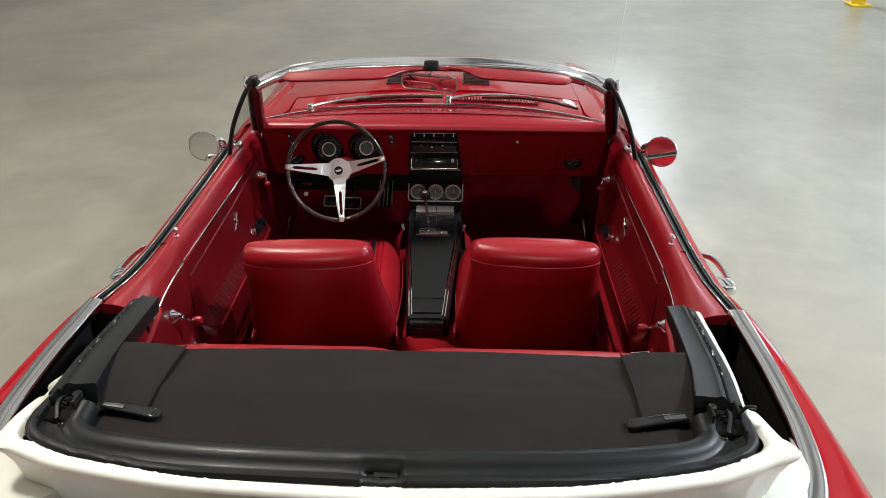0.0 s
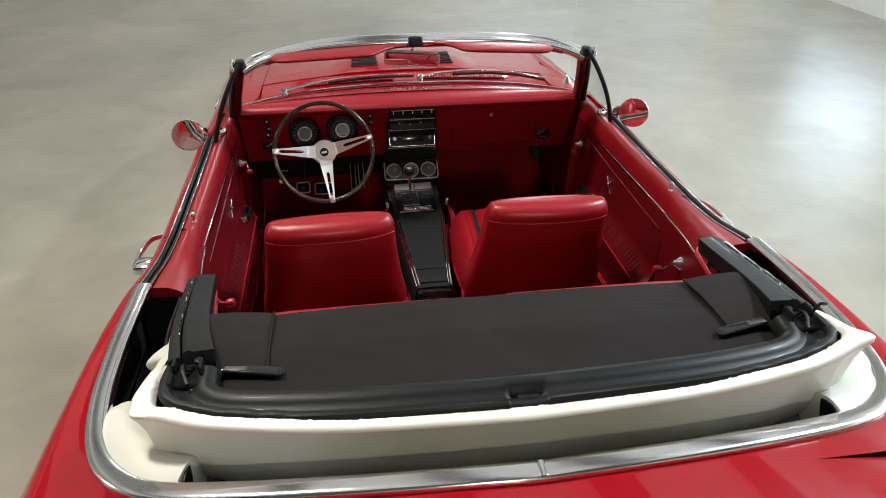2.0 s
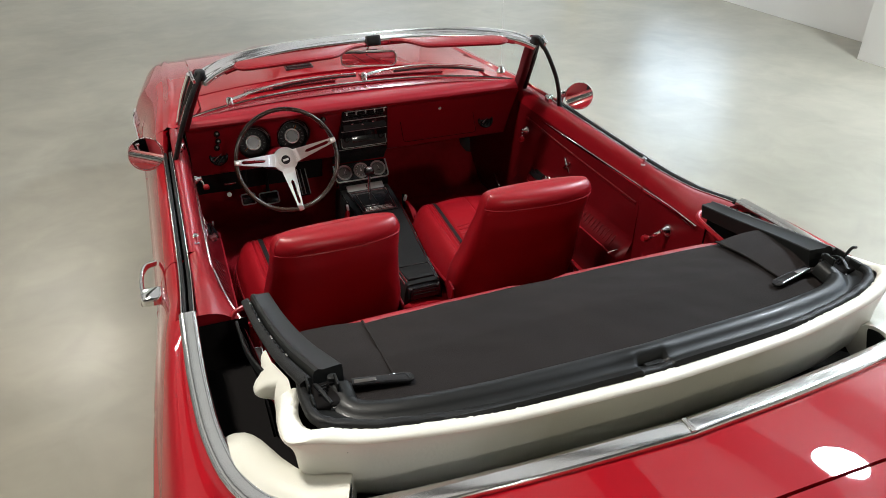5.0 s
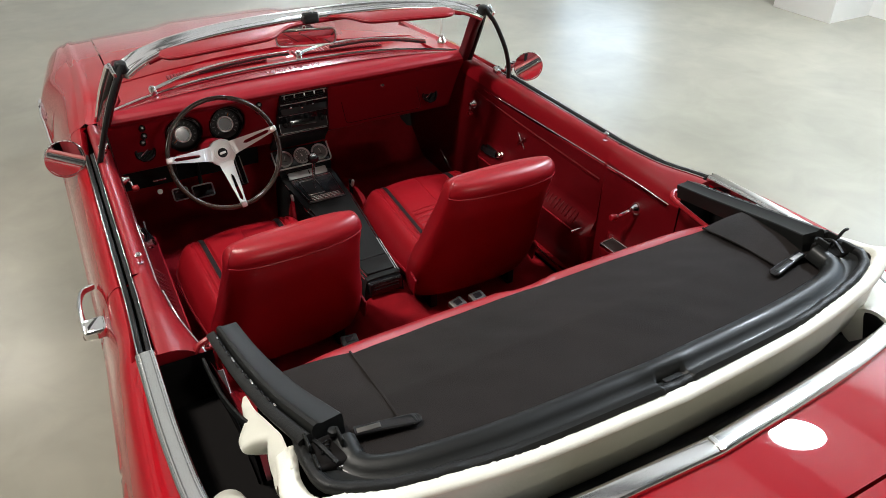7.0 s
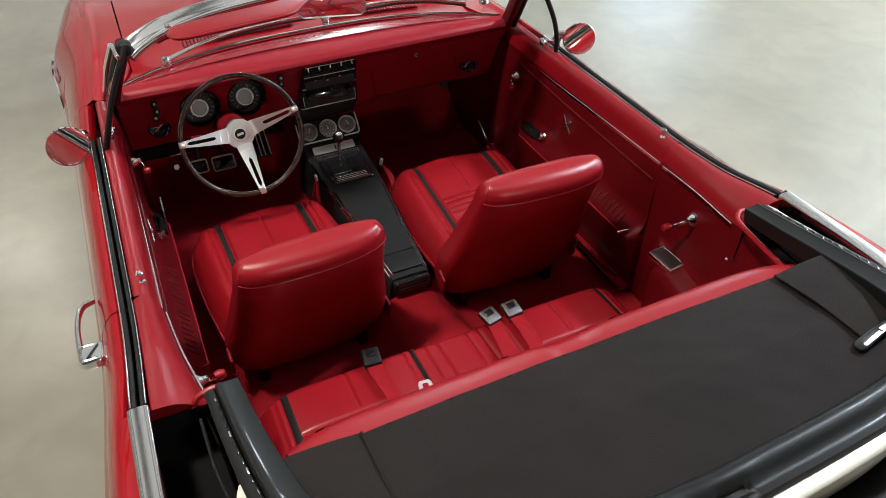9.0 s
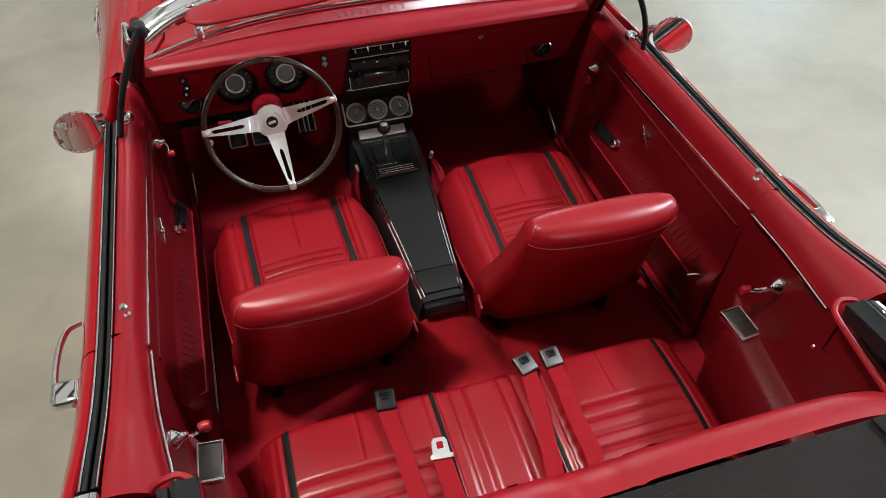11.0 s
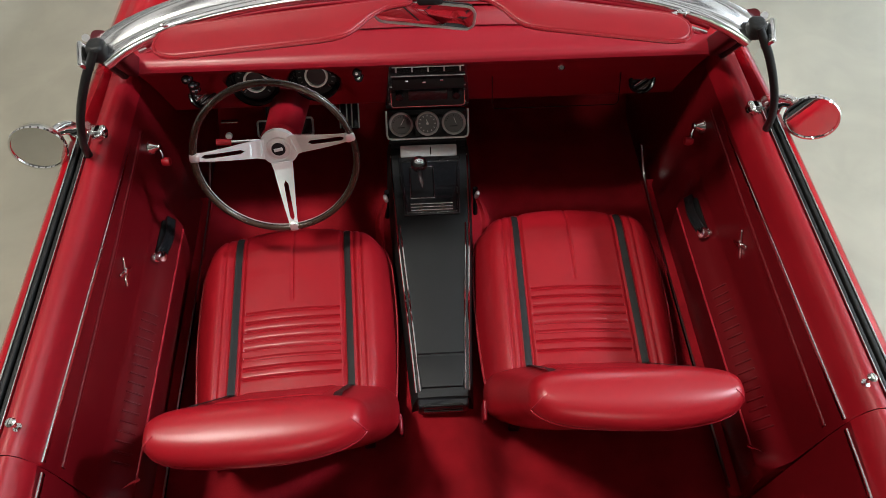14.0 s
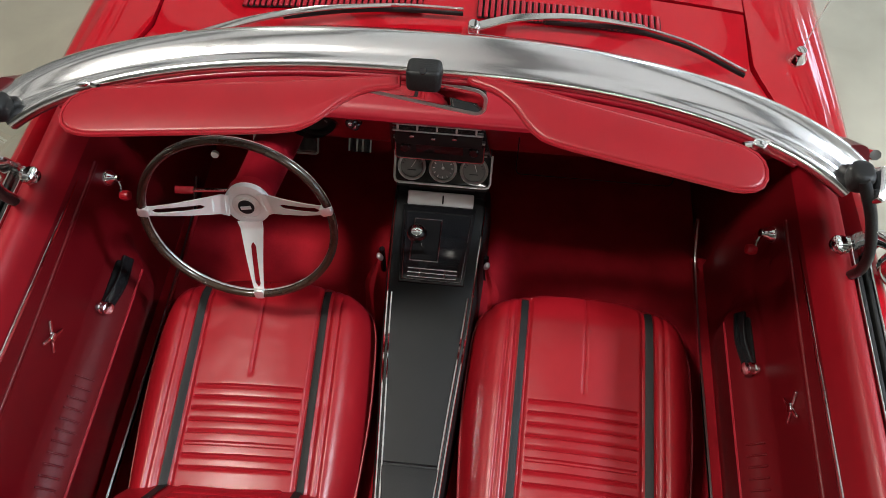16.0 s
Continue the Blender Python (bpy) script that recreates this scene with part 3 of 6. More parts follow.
for s in (1, -1):
    door = part("door", sided(side_skin(DOOR[0], DOOR[1], 60), s), PAINT, car, "red painted car door with inner vinyl trim")
    part("door_top", sided(trim_panel(DOOR[0] + 0.022, 0.93, lambda y: door_profile(y)[:11], 60), s), VISOR, door, "rounded red door top beside the window slot")
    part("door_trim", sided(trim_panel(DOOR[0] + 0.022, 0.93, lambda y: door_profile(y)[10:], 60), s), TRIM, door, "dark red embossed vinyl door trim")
    part("trim_strip", sided(sweep([(0.7215 + 0.003 * u, -0.042 + 0.915 * u, 0.845 - 0.022 * u) for u in np.linspace(0, 1, 12)], rrect(0.007, 0.012, 0.003)), s), CHROME, door, "slim chrome strip")
    part("armrest_piping", sided(tube([(0.664, 0.01 + 0.66 * u, 0.567) for u in np.linspace(0, 1, 12)], 0.0028, 6), s), PIPING, door)
    for i in range(17):
        part("rib", sided(block(0.044, 0.005, 0.004, 0.0018, Matrix.Translation((0.6895, 0.035 + 0.0225 * i, 0.601)) @ pose(0, 0, 0, 0, -52, 0)), s), TRIM, door)
    part("armrest_end", sided(tube([(0.710, -0.044, 0.612), (0.690, -0.020, 0.592), (0.662, 0.012, 0.562)], 0.005, 8), s), CHROME, door, "chrome armrest end trim")
    part("trim_ridge", sided(sweep(path([(0.7195, 0.80, 0.800), (0.7185, 0.40, 0.786), (0.7185, -0.030, 0.780)], 20), rrect(0.010, 0.013, 0.004)), s), TRIM, door, "raised edge of the trim")
    # pull handle in its pocket
    part("pull_cup", sided(moved(slab(rrect(0.115, 0.020, 0.009, 5), 0.006, 0.002), facing((0.700, 0.610, 0.608), (-0.9, 0, 0.45), (0, 1, 0)) @ pose(0, 0, 0, 0, 0, 90)), s), DARK, door)
    pull = part("door_pull", sided(sweep(path([(0.688, 0.680, 0.600), (0.682, 0.62, 0.604), (0.690, 0.555, 0.612)], 10), rrect(0.028, 0.012, 0.005), (-0.8, 0, 0.6)), s), BLACK, door, "black door pull with chrome button")
    part("pull_button", sided(lathe([(0.0, 0.0), (0.013, 0.0), (0.013, 0.007), (0.010, 0.009), (0.010, 0.016), (0.014, 0.018), (0.013, 0.026), (0.0, 0.03)], 18, facing((0.70, 0.548, 0.618), (-1, -0.2, 0.4))), s), CHROME, pull)
    # emblem of crossed bars
    badge = part("emblem", sided(block(0.008, 0.070, 0.006, 0.002, facing((0.7125, 0.434, 0.728), (-1, 0, 0), (0, 0, 1)) @ pose(0, 0, 0, 0, 0, 42)), s), CHROME, door, "small chrome crossed emblem")
    part("emblem_bar", sided(block(0.008, 0.066, 0.006, 0.002, facing((0.7105, 0.434, 0.728), (-1, 0, 0), (0, 0, 1)) @ pose(0, 0, 0, 0, 0, -48)), s), CHROME, badge)
    part("emblem_shield", sided(block(0.016, 0.016, 0.007, 0.002, facing((0.7090, 0.434, 0.728), (-1, 0, 0), (0, 0, 1))), s), PEWTER, badge)
    # window crank
    crank = part("window_crank", sided(lathe([(0.0, 0.0), (0.019, 0.0), (0.017, 0.010), (0.010, 0.016), (0.008, 0.028), (0.0, 0.03)], 18, facing((0.716, 0.80, 0.745), (-1, 0, 0.1))), s), CHROME, door, "chrome window crank with a red knob")
    part("crank_arm", sided(tube([(0.694, 0.80, 0.745), (0.687, 0.788, 0.732), (0.686, 0.775, 0.718)], 0.0042, 8), s), CHROME, crank)
    part("crank_knob", sided(lathe([(0.0, 0.0), (0.009, 0.0), (0.012, 0.010), (0.010, 0.020), (0.0, 0.023)], 14, facing((0.688, 0.775, 0.717), (-1, 0, 0.1))), s), VINYL, crank)
    # lock knob and outer handle
    part("lock_knob", sided(lathe([(0.0, 0.0), (0.008, 0.0), (0.008, 0.002), (0.0035, 0.003), (0.0035, 0.018), (0.008, 0.021), (0.009, 0.026), (0.006, 0.030), (0.0, 0.031)], 16, Matrix.Translation((0.745, 0.0, 0.909))), s), CHROME, door, "chrome lock knob")
    part("outer_handle", sided(sweep(path([(0.868, 0.085, 0.822), (0.893, 0.072, 0.824), (0.906, 0.03, 0.826), (0.910, -0.03, 0.828), (0.908, -0.08, 0.83), (0.905, -0.125, 0.832)], 24), rrect(0.024, 0.012, 0.005), (1, 0, 0.2), scale=lambda u: 0.75 + 0.5 * u), s), CHROME, door, "chrome loop door handle with push button")
    part("handle_base", sided(block(0.060, 0.062, 0.030, 0.010, Matrix.Translation((0.882, -0.108, 0.832))), s), CHROME, door)
    part("key_lock", sided(lathe([(0.0, 0.0), (0.011, 0.0), (0.010, 0.006), (0.0, 0.008)], 16, facing((0.874, -0.150 + 0.10, 0.775), (1, 0, 0.3))), s), CHROME, door)
    # window slot: two felts with bright edges and a dark gap
    slot = [(0.7885 if y > -0.15 else 0.7885 + 0.004 * (-0.15 - y) / 0.25, y, belt_z(y) - 0.004) for y in np.linspace(0.70, -0.40, 40)]
    part("slot_bottom", sided(sweep([(x, y, z - 0.022) for x, y, z in slot], rrect(0.034, 0.01, 0.002)), s), DARK, door)
    part("felt", sided(sweep([(x + 0.0075, y, z) for x, y, z in slot], rrect(0.009, 0.018, 0.003)), s), RUBBER, door, "black window felt")
    part("felt", sided(sweep([(x - 0.0075, y, z) for x, y, z in slot], rrect(0.009, 0.018, 0.003)), s), RUBBER, door, "black window felt")
    part("felt_edge", sided(sweep([(x + 0.0142, y, z + 0.004) for x, y, z in slot], rrect(0.004, 0.014, 0.0018)), s), PEWTER, door, "bright slot edge")
    part("felt_edge", sided(sweep([(x - 0.0138, y, z + 0.005) for x, y, z in slot], rrect(0.003, 0.014, 0.0013)), s), PEWTER, door, "bright slot edge")

    # rear quarter trim
    quarter_x = spl([(-0.055, 0.716), (-0.2, 0.703), (-0.40, 0.672), (-0.56, 0.655), (-0.72, 0.648)])

    def quarter_profile(y):
        q = quarter_x(y)
        zt = 0.911 if y > -0.2 else 0.911 + 0.03 * min(1, (-0.2 - y) / 0.25)
        arm = min(1, max(0, (-0.105 - y) / 0.115))
        arm = arm * arm * (3 - 2 * arm)
        b = belt_z(y)
        edge = [(0.773, b - 0.01), (0.773, b + 0.001), (0.770, b + 0.006), (0.763, b + 0.008)]
        edge += [(0.763 + (q + 0.012 - 0.763) * k, b + 0.008 + (zt - 0.020 - b - 0.008) * k + 0.012 * math.sin(math.pi * k)) for k in (0.2, 0.4, 0.6, 0.8, 0.92)]
        return edge + [(q + 0.008, zt - 0.030), (q + 0.004, zt - 0.05), (q, 0.80),
                (q - 0.004 * arm, 0.74), (q - 0.007 * arm, 0.69), (q - 0.010 * arm, 0.65), (q - 0.018 * arm, 0.634), (q - 0.030 * arm, 0.629), (q - 0.062 * arm, 0.625), (q - 0.074 * arm, 0.614), (q - 0.083 * arm, 0.58), (q - 0.088 * arm, 0.45), (q - 0.08 * arm, 0.30)]
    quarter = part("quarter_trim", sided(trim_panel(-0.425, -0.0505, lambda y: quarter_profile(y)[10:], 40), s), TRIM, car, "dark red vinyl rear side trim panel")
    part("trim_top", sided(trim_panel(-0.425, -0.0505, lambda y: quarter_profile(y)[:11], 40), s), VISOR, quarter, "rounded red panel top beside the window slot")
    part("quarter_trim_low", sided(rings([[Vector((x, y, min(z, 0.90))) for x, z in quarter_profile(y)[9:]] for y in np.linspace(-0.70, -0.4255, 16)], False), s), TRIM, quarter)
    # near-black sheet behind the trim, so the pocket looks fully shaded
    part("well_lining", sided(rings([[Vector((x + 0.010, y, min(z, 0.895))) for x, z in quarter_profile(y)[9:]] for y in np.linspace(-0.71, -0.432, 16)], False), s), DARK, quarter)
    part("rail_lip", sided(tube(path([(0.60, -0.62, 0.94), (0.615, -0.50, 0.942), (0.625, -0.435, 0.945), (0.655, -0.413, 0.949), (0.690, -0.417, 0.940), (0.705, -0.424, 0.915)], 30), 0.0065, 8), s), VINYL, quarter)
    part("trim_strip", sided(sweep([(quarter_x(y) - 0.0005, y, 0.848 + 0.03 * (-0.06 - y) / 0.33) for y in np.linspace(-0.062, -0.385, 12)], rrect(0.007, 0.012, 0.003)), s), CHROME, quarter, "slim chrome strip")
    crank = part("window_crank", sided(lathe([(0.0, 0.0), (0.022, 0.0), (0.020, 0.012), (0.010, 0.022), (0.007, 0.034), (0.0, 0.036)], 18, facing((0.700, -0.24, 0.785), (-1, 0, 0.15))), s), CHROME, quarter, "chrome window crank with a red knob")
    part("crank_arm", sided(tube([(0.668, -0.24, 0.785), (0.655, -0.226, 0.768), (0.650, -0.205, 0.748)], 0.006, 8), s), CHROME, crank)
    part("crank_knob", sided(lathe([(0.0, 0.0), (0.010, 0.0), (0.013, 0.012), (0.010, 0.024), (0.0, 0.027)], 14, facing((0.653, -0.203, 0.746), (-1, 0, 0.1))), s), VINYL, crank)
    am = Matrix.Translation((0.656, -0.222, 0.633)) @ pose(0, 0, 0, 0, -4, 3)
    ash = part("ashtray", sided(merge(block(0.006, 0.096, 0.014, 0.002, am @ Matrix.Translation((-0.026, 0, 0))), block(0.006, 0.096, 0.014, 0.002, am @ Matrix.Translation((0.026, 0, 0))), block(0.058, 0.007, 0.014, 0.002, am @ Matrix.Translation((0, -0.045, 0))), block(0.058, 0.004, 0.014, 0.002, am @ Matrix.Translation((0, 0.046, 0)))), s), CHROME, quarter, "chrome-framed rear ashtray in the armrest")
    part("ashtray_lid", sided(block(0.047, 0.086, 0.012, 0.003, am), s), SMOKED, ash)
    part("ashtray_pocket", sided(block(0.062, 0.102, 0.040, 0.006, am @ Matrix.Translation((0, 0, -0.024))), s), TRIM, ash)
    part("trim_screw", sided(lathe([(0.0, 0.0), (0.006, 0.0), (0.004, 0.003), (0.0, 0.004)], 10, facing((quarter_x(-0.41) - 0.004, -0.41, 0.78), (-1, 0, 0))), s), CHROME, quarter)

# door mirrors
for s in (1, -1):
    at = Vector((s * 0.857, 0.627, 0.944))
    way = Vector((-s * (0.42 if s > 0 else 0.12), -0.88, 0.13 if s < 0 else 0.09))
    m = facing(at, way)
    mirror = part("door_mirror", lathe([(0.0, -0.045), (0.025, -0.042), (0.045, -0.028), (0.056, -0.006), (0.059, 0.006), (0.057, 0.010), (0.053, 0.010), (0.052, 0.006)], 36, m, False), CHROME, car, "round chrome door mirror")
    part("mirror_glass", lathe([(0.0, 0.0062), (0.0525, 0.0062), (0.0525, 0.003), (0.0, 0.003)], 36, m), MIRROR, mirror)
    part("mirror_stalk", sweep(path([(s * 0.812, 0.70, 0.902), (s * 0.815, 0.695, 0.930), (s * 0.83, 0.67, 0.945), (s * 0.85, 0.65, 0.945)], 12), rrect(0.020, 0.030, 0.008), scale=lambda u: 1.3 - 0.6 * u), CHROME, mirror)

# aerial on the fender
aerial = part("aerial", lathe([(0.0, 0.0), (0.022, 0.0), (0.020, 0.010), (0.012, 0.022), (0.010, 0.034), (0.0, 0.036)], 18, Matrix.Translation((0.735, 1.13, top_z(0.735, 1.13)))), CHROME, car, "chrome aerial base with a thin rod")
part("rod", tube([(0.735, 1.13, 0.93), (0.80, 1.28, 1.35), (0.83, 1.34, 1.72)], 0.0009, 6), STEEL, aerial)

# ---------------------------------------------------------------- windscreen
BASE = [Vector((x, glass_y(x), 0.938 + 0.022 * (1 - (x / 0.70) ** 2))) for x in np.linspace(-0.70, 0.70, 41)]


def head(x):
    """The lower front edge of the header, over the width."""
    k = abs(x) / 0.645
    return Vector((x * 0.925, 0.802 - 0.125 * k ** 2.6, 1.218 - 0.030 * k ** 3))


HEAD = [head(x) for x in np.linspace(-0.70, 0.70, 41)]


def pane(u, v):
    i = min(int(u * 40), 39)
    a, b = BASE[i].lerp(BASE[i + 1], u * 40 - i), HEAD[i].lerp(HEAD[i + 1], u * 40 - i)
    p = a.lerp(b, v)
    bow = 0.018 * math.sin(math.pi * v)
    return p.x, p.y + bow * 0.55, p.z + bow


inner = grid(pane, 40, 10)
screen = part("windscreen", inner, GLASS, car, "curved clear windscreen")
screen.visible_shadow = False
part("screen_gasket", tube([p + Vector((0, -0.003, -0.001)) for p in BASE], 0.003, 8), DASH, car)
part("screen_base_trim", tube([p + Vector((0, 0.006, 0.003)) for p in BASE], 0.005, 8), CHROME, car, "bright strip below the windscreen")

hx = np.linspace(-0.645, 0.645, 61)


def header_line(x):
    k = abs(x) / 0.655
    return Vector((x, 0.776 - 0.135 * k ** 2.5, 1.236 - 0.030 * k ** 3.5 - 0.030 * k ** 10))


head_prof = [tuple(p)[:2] for p in path([(-0.034, -0.026, 0), (-0.042, -0.022, 0), (-0.0465, -0.013, 0), (-0.043, -0.004, 0), (-0.036, -0.001, 0), (-0.028, -0.001, 0), (-0.014, 0.0045, 0), (0.002, 0.0085, 0), (0.016, 0.0075, 0), (0.027, 0.002, 0), (0.034, -0.008, 0), (0.034, -0.020, 0)], 40)] + [(0.0, -0.028)]
part("header", sweep([header_line(x) for x in hx], [(-a, b) for a, b in head_prof]), BRIGHT, car, "polished chrome windscreen header", 75)
part("header_lining", sweep([header_line(x * 0.86) + Vector((0, -0.030, -0.024)) for x in hx], rrect(0.040, 0.012, 0.005)), DASHGLOSS, car, "dark red lining strip behind the header")
for s in (1, -1):
    pil = [(s * 0.640, 0.660, 1.185), (s * 0.662, 0.735, 1.11), (s * 0.688, 0.815, 1.02), (s * 0.712, 0.90, 0.925)]
    pillar = part("pillar", sweep(path(pil, 14), rrect(0.034, 0.05, 0.012), (0, 1, 0.3)), PILLAR, car, "dark red windscreen pillar trim")
    part("pillar_chrome", tube(path([(s * 0.668, 0.672, 1.19), (s * 0.70, 0.76, 1.09), (s * 0.735, 0.88, 0.945)], 14), 0.008, 8), CHROME, pillar)
    part("pillar_seal", tube(path([(s * 0.650, 0.640, 1.19), (s * 0.678, 0.71, 1.11), (s * 0.708, 0.80, 1.01), (s * 0.730, 0.875, 0.92)], 14), 0.011, 8), RUBBER, pillar)
    post = part("quarter_light_post", tube(path([(s * 0.632, 0.612, 1.208), (s * 0.668, 0.592, 1.15), (s * 0.712, 0.588, 1.06), (s * 0.742, 0.600, 0.98), (s * 0.765, 0.628, 0.905)], 24), 0.0085, 10, up=(0, 1, 0)), RUBBER, car, "black rubber-edged quarter light frame")
    part("post_edge", tube(path([(s * 0.636, 0.626, 1.206), (s * 0.672, 0.606, 1.15), (s * 0.716, 0.602, 1.06), (s * 0.746, 0.614, 0.98), (s * 0.768, 0.640, 0.910)], 24), 0.0032, 8, up=(0, 1, 0)), CHROME, post)
    part("top_bracket", block(0.034, 0.040, 0.036, 0.009, Matrix.Translation((s * 0.634, 0.626, 1.196))), RUBBER, post)
    part("post_cap", block(0.012, 0.055, 0.034, 0.004, Matrix.Translation((s * 0.658, 0.618, 1.188)) @ pose(0, 0, 0, 20, s * 20, 0)), CHROME, post)
    pane_q = part("quarter_light", ([(s * 0.651, 0.628, 1.18), (s * 0.760, 0.640, 0.915), (s * 0.742, 0.87, 0.925), (s * 0.700, 0.77, 1.06), (s * 0.713, 0.598, 1.06)], [(0, 4, 3), (4, 1, 2, 3)]), GLASS, car, "small clear quarter light")
    pane_q.visible_shadow = False
    latch = part("quarter_light_latch", lathe([(0.0, 0.0), (0.016, 0.0), (0.018, 0.010), (0.012, 0.016), (0.012, 0.024), (0.0, 0.028)], 16, facing((s * 0.752, 0.675, 0.928), (-s, -0.2, 0.3))), CHROME, car, "chrome quarter light latch")
    part("latch_lever", block(0.016, 0.034, 0.012, 0.005, Matrix.Translation((s * 0.738, 0.672, 0.936)) @ pose(0, 0, 0, 20, 0, s * 30)), CHROME, latch)

# header latch, inner mirror and sun visors
part("header_catch", block(0.052, 0.040, 0.036, 0.006, Matrix.Translation((0.0, 0.722, 1.230)) @ pose(0, 0, 0, -12, 0, 0)), RUBBER, car, "black header catch over the mirror")
part("catch_screw", lathe([(0.0, 0.0), (0.007, 0.0), (0.005, 0.004), (0.0, 0.004)], 12, facing((0.0, 0.712, 1.2475), (0, -0.35, 1))), BLACK, car)
mm = facing((-0.010, 0.757, 1.155), (-0.13, -1, -0.02)) @ pose(0, 0, 0, 0, 0, -3)
mirror = part("inner_mirror", moved(slab(rrect(0.208, 0.056, 0.020, 6), 0.014, 0.005), mm @ Matrix.Translation((0, 0, -0.016))), RAIL, car, "rear-view mirror in a bright frame")
part("mirror_frame", tube([mm @ Vector((x, y, 0.0)) for x, y in rrect(0.210, 0.058, 0.020, 6)], 0.0028, 8, True, up=(-0.13, -1, -0.02)), GREYTRIM, mirror, "pale metal frame")
part("mirror_glass", moved(slab(rrect(0.204, 0.052, 0.018, 6), 0.003, 0.0008), mm @ Matrix.Translation((0, 0, -0.0025))), MIRROR, mirror)
part("mirror_arm", tube(path([(-0.008, 0.772, 1.160), (-0.005, 0.785, 1.19), (0.0, 0.765, 1.222)], 8), 0.006, 8), CHROME, mirror)


def visor(outline, m):
    return moved(slab(outline, 0.014, 0.006), m)


left_outline = [(0.0, -0.012), (0.0, -0.032), (-0.045, -0.040), (-0.08, -0.060), (-0.12, -0.100), (-0.15, -0.118), (-0.20, -0.122), (-0.44, -0.122), (-0.475, -0.112), (-0.49, -0.085), (-0.485, -0.056), (-0.465, -0.036), (-0.44, -0.028)]
smooth_outline = lambda o: [tuple(p)[:2] for p in path([(x, y, 0) for x, y in o + o[:1]], 70)[:-1]]
for s, dz, depth, wide, turn, tip, name in ((-1, 1.214, 0.86, 1.0, 7.0, 4.0, "flat"), (1, 1.216, 0.78, 0.90, -12.0, 6.0, "askew")):
    o = [(x * wide, y * depth) for x, y in left_outline]
    o = o if s < 0 else [(-x, y) for x, y in reversed(o)]
    m = pose(-0.040, 0.733, dz, tip, 0, turn) if s < 0 else pose(0.072, 0.748, dz, tip, 0, turn)
    v = part("sun_visor", visor(list(reversed(smooth_outline(o))), m), VISOR, car, "red padded vinyl sun visor, tilted " + name)
    edge = [m @ Vector((x * 1.003, y * 1.003, 0.009)) for x, y in smooth_outline(o)]
    part("visor_piping", tube(edge, 0.0035, 6, True), VISOR, v)
    part("visor_pivot", block(0.020, 0.014, 0.014, 0.004, m @ Matrix.Translation((s * 0.474 * wide, -0.008, 0.002))), CHROME, v)
    part("visor_rod", tube([m @ Vector((s * 0.45 * wide, -0.016, 0.004)), m @ Vector((s * 0.49 * wide, 0.006, -0.004))], 0.0045, 8), CHROME, v)

# wipers, parked over the cowl
for arm, blade in (([(-0.525, 1.010, 0.968), (-0.39, 1.065, 0.982), (-0.25, 1.104, 0.988), (-0.12, 1.126, 0.987)], [(-0.34, 1.088, 0.981), (-0.20, 1.118, 0.984), (-0.08, 1.132, 0.984), (0.03, 1.134, 0.982)]),
                   ([(0.055, 1.085, 0.983), (0.15, 1.114, 0.990), (0.27, 1.126, 0.991), (0.40, 1.115, 0.988)], [(0.20, 1.122, 0.986), (0.33, 1.124, 0.986), (0.47, 1.095, 0.982), (0.60, 1.030, 0.972)])):
    wiper = part("wiper", sweep(path(arm, 20), rrect(0.018, 0.007, 0.0025), scale=lambda u: 1.25 - 0.75 * u), PEWTER, car, "bright metal windscreen wiper")
    part("wiper_pivot", lathe([(0.0, -0.02), (0.014, -0.02), (0.014, 0.006), (0.010, 0.012), (0.0, 0.013)], 16, Matrix.Translation(arm[0])), CHROME, wiper)
    part("wiper_blade", sweep(path(blade, 24), rrect(0.006, 0.007, 0.002)), PEWTER, wiper)
    part("blade_rubber", sweep([p + Vector((0, -0.003, -0.009)) for p in path(blade, 24)], rrect(0.005, 0.010, 0.002)), RUBBER, wiper)
# ---------------------------------------------------------------- cabin floor
def floor_z(x, y):
    hump = 0.13 * math.exp(-(x / 0.13) ** 4)
    toe = max(0.0, y - 1.28) * 0.9
    rise = 0.06 * (1 / (1 + math.exp((y + 0.0) / 0.03)))
    return 0.27 + hump + toe + rise


part("carpet", grid(lambda u, v: (0.72 * (2 * v - 1), -0.62 + 2.16 * u, floor_z(0.72 * (2 * v - 1), -0.62 + 2.16 * u) + 0.003 * noise.noise((v * 9, u * 14, 1.0))), 90, 60), CARPET, car, "deep red cabin carpet")
part("underbody", solid(-0.80, 0.80, -1.95, 2.4, 0.20, 0.24), DARK, car)
for s in (1, -1):
    part("sill_plate", sided(sweep([(0.700, y, 0.345) for y in np.linspace(-0.04, 0.95, 10)], rrect(0.045, 0.02, 0.006)), s), CARPET, car)
    part("sill_trim", sided(tube(path([(0.672, 1.02, 0.44), (0.676, 0.92, 0.375), (0.676, 0.6, 0.36), (0.676, 0.1, 0.36), (0.66, -0.03, 0.40)], 24), 0.005, 6), s), PEWTER, car, "thin metal sill strip")
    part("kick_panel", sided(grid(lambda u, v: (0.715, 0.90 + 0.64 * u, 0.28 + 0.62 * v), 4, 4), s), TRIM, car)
part("firewall", grid(lambda u, v: (0.71 * (2 * u - 1), 1.54 - 0.10 * v, 0.48 + 0.38 * v), 4, 4), FIREWALL, car, "red carpeted bulkhead under the dashboard")

# black sheet ahead of the red bulkhead, on the driver's side only
part("bulkhead_sheet", grid(lambda u, v: (-0.705 + 0.575 * u, 1.27 - 0.06 * v + 0.006 * noise.noise((u * 7, v * 5, 3.0)), 0.455 + 0.215 * v), 24, 12), CONSOLE, car, "black sheet behind the pedals")

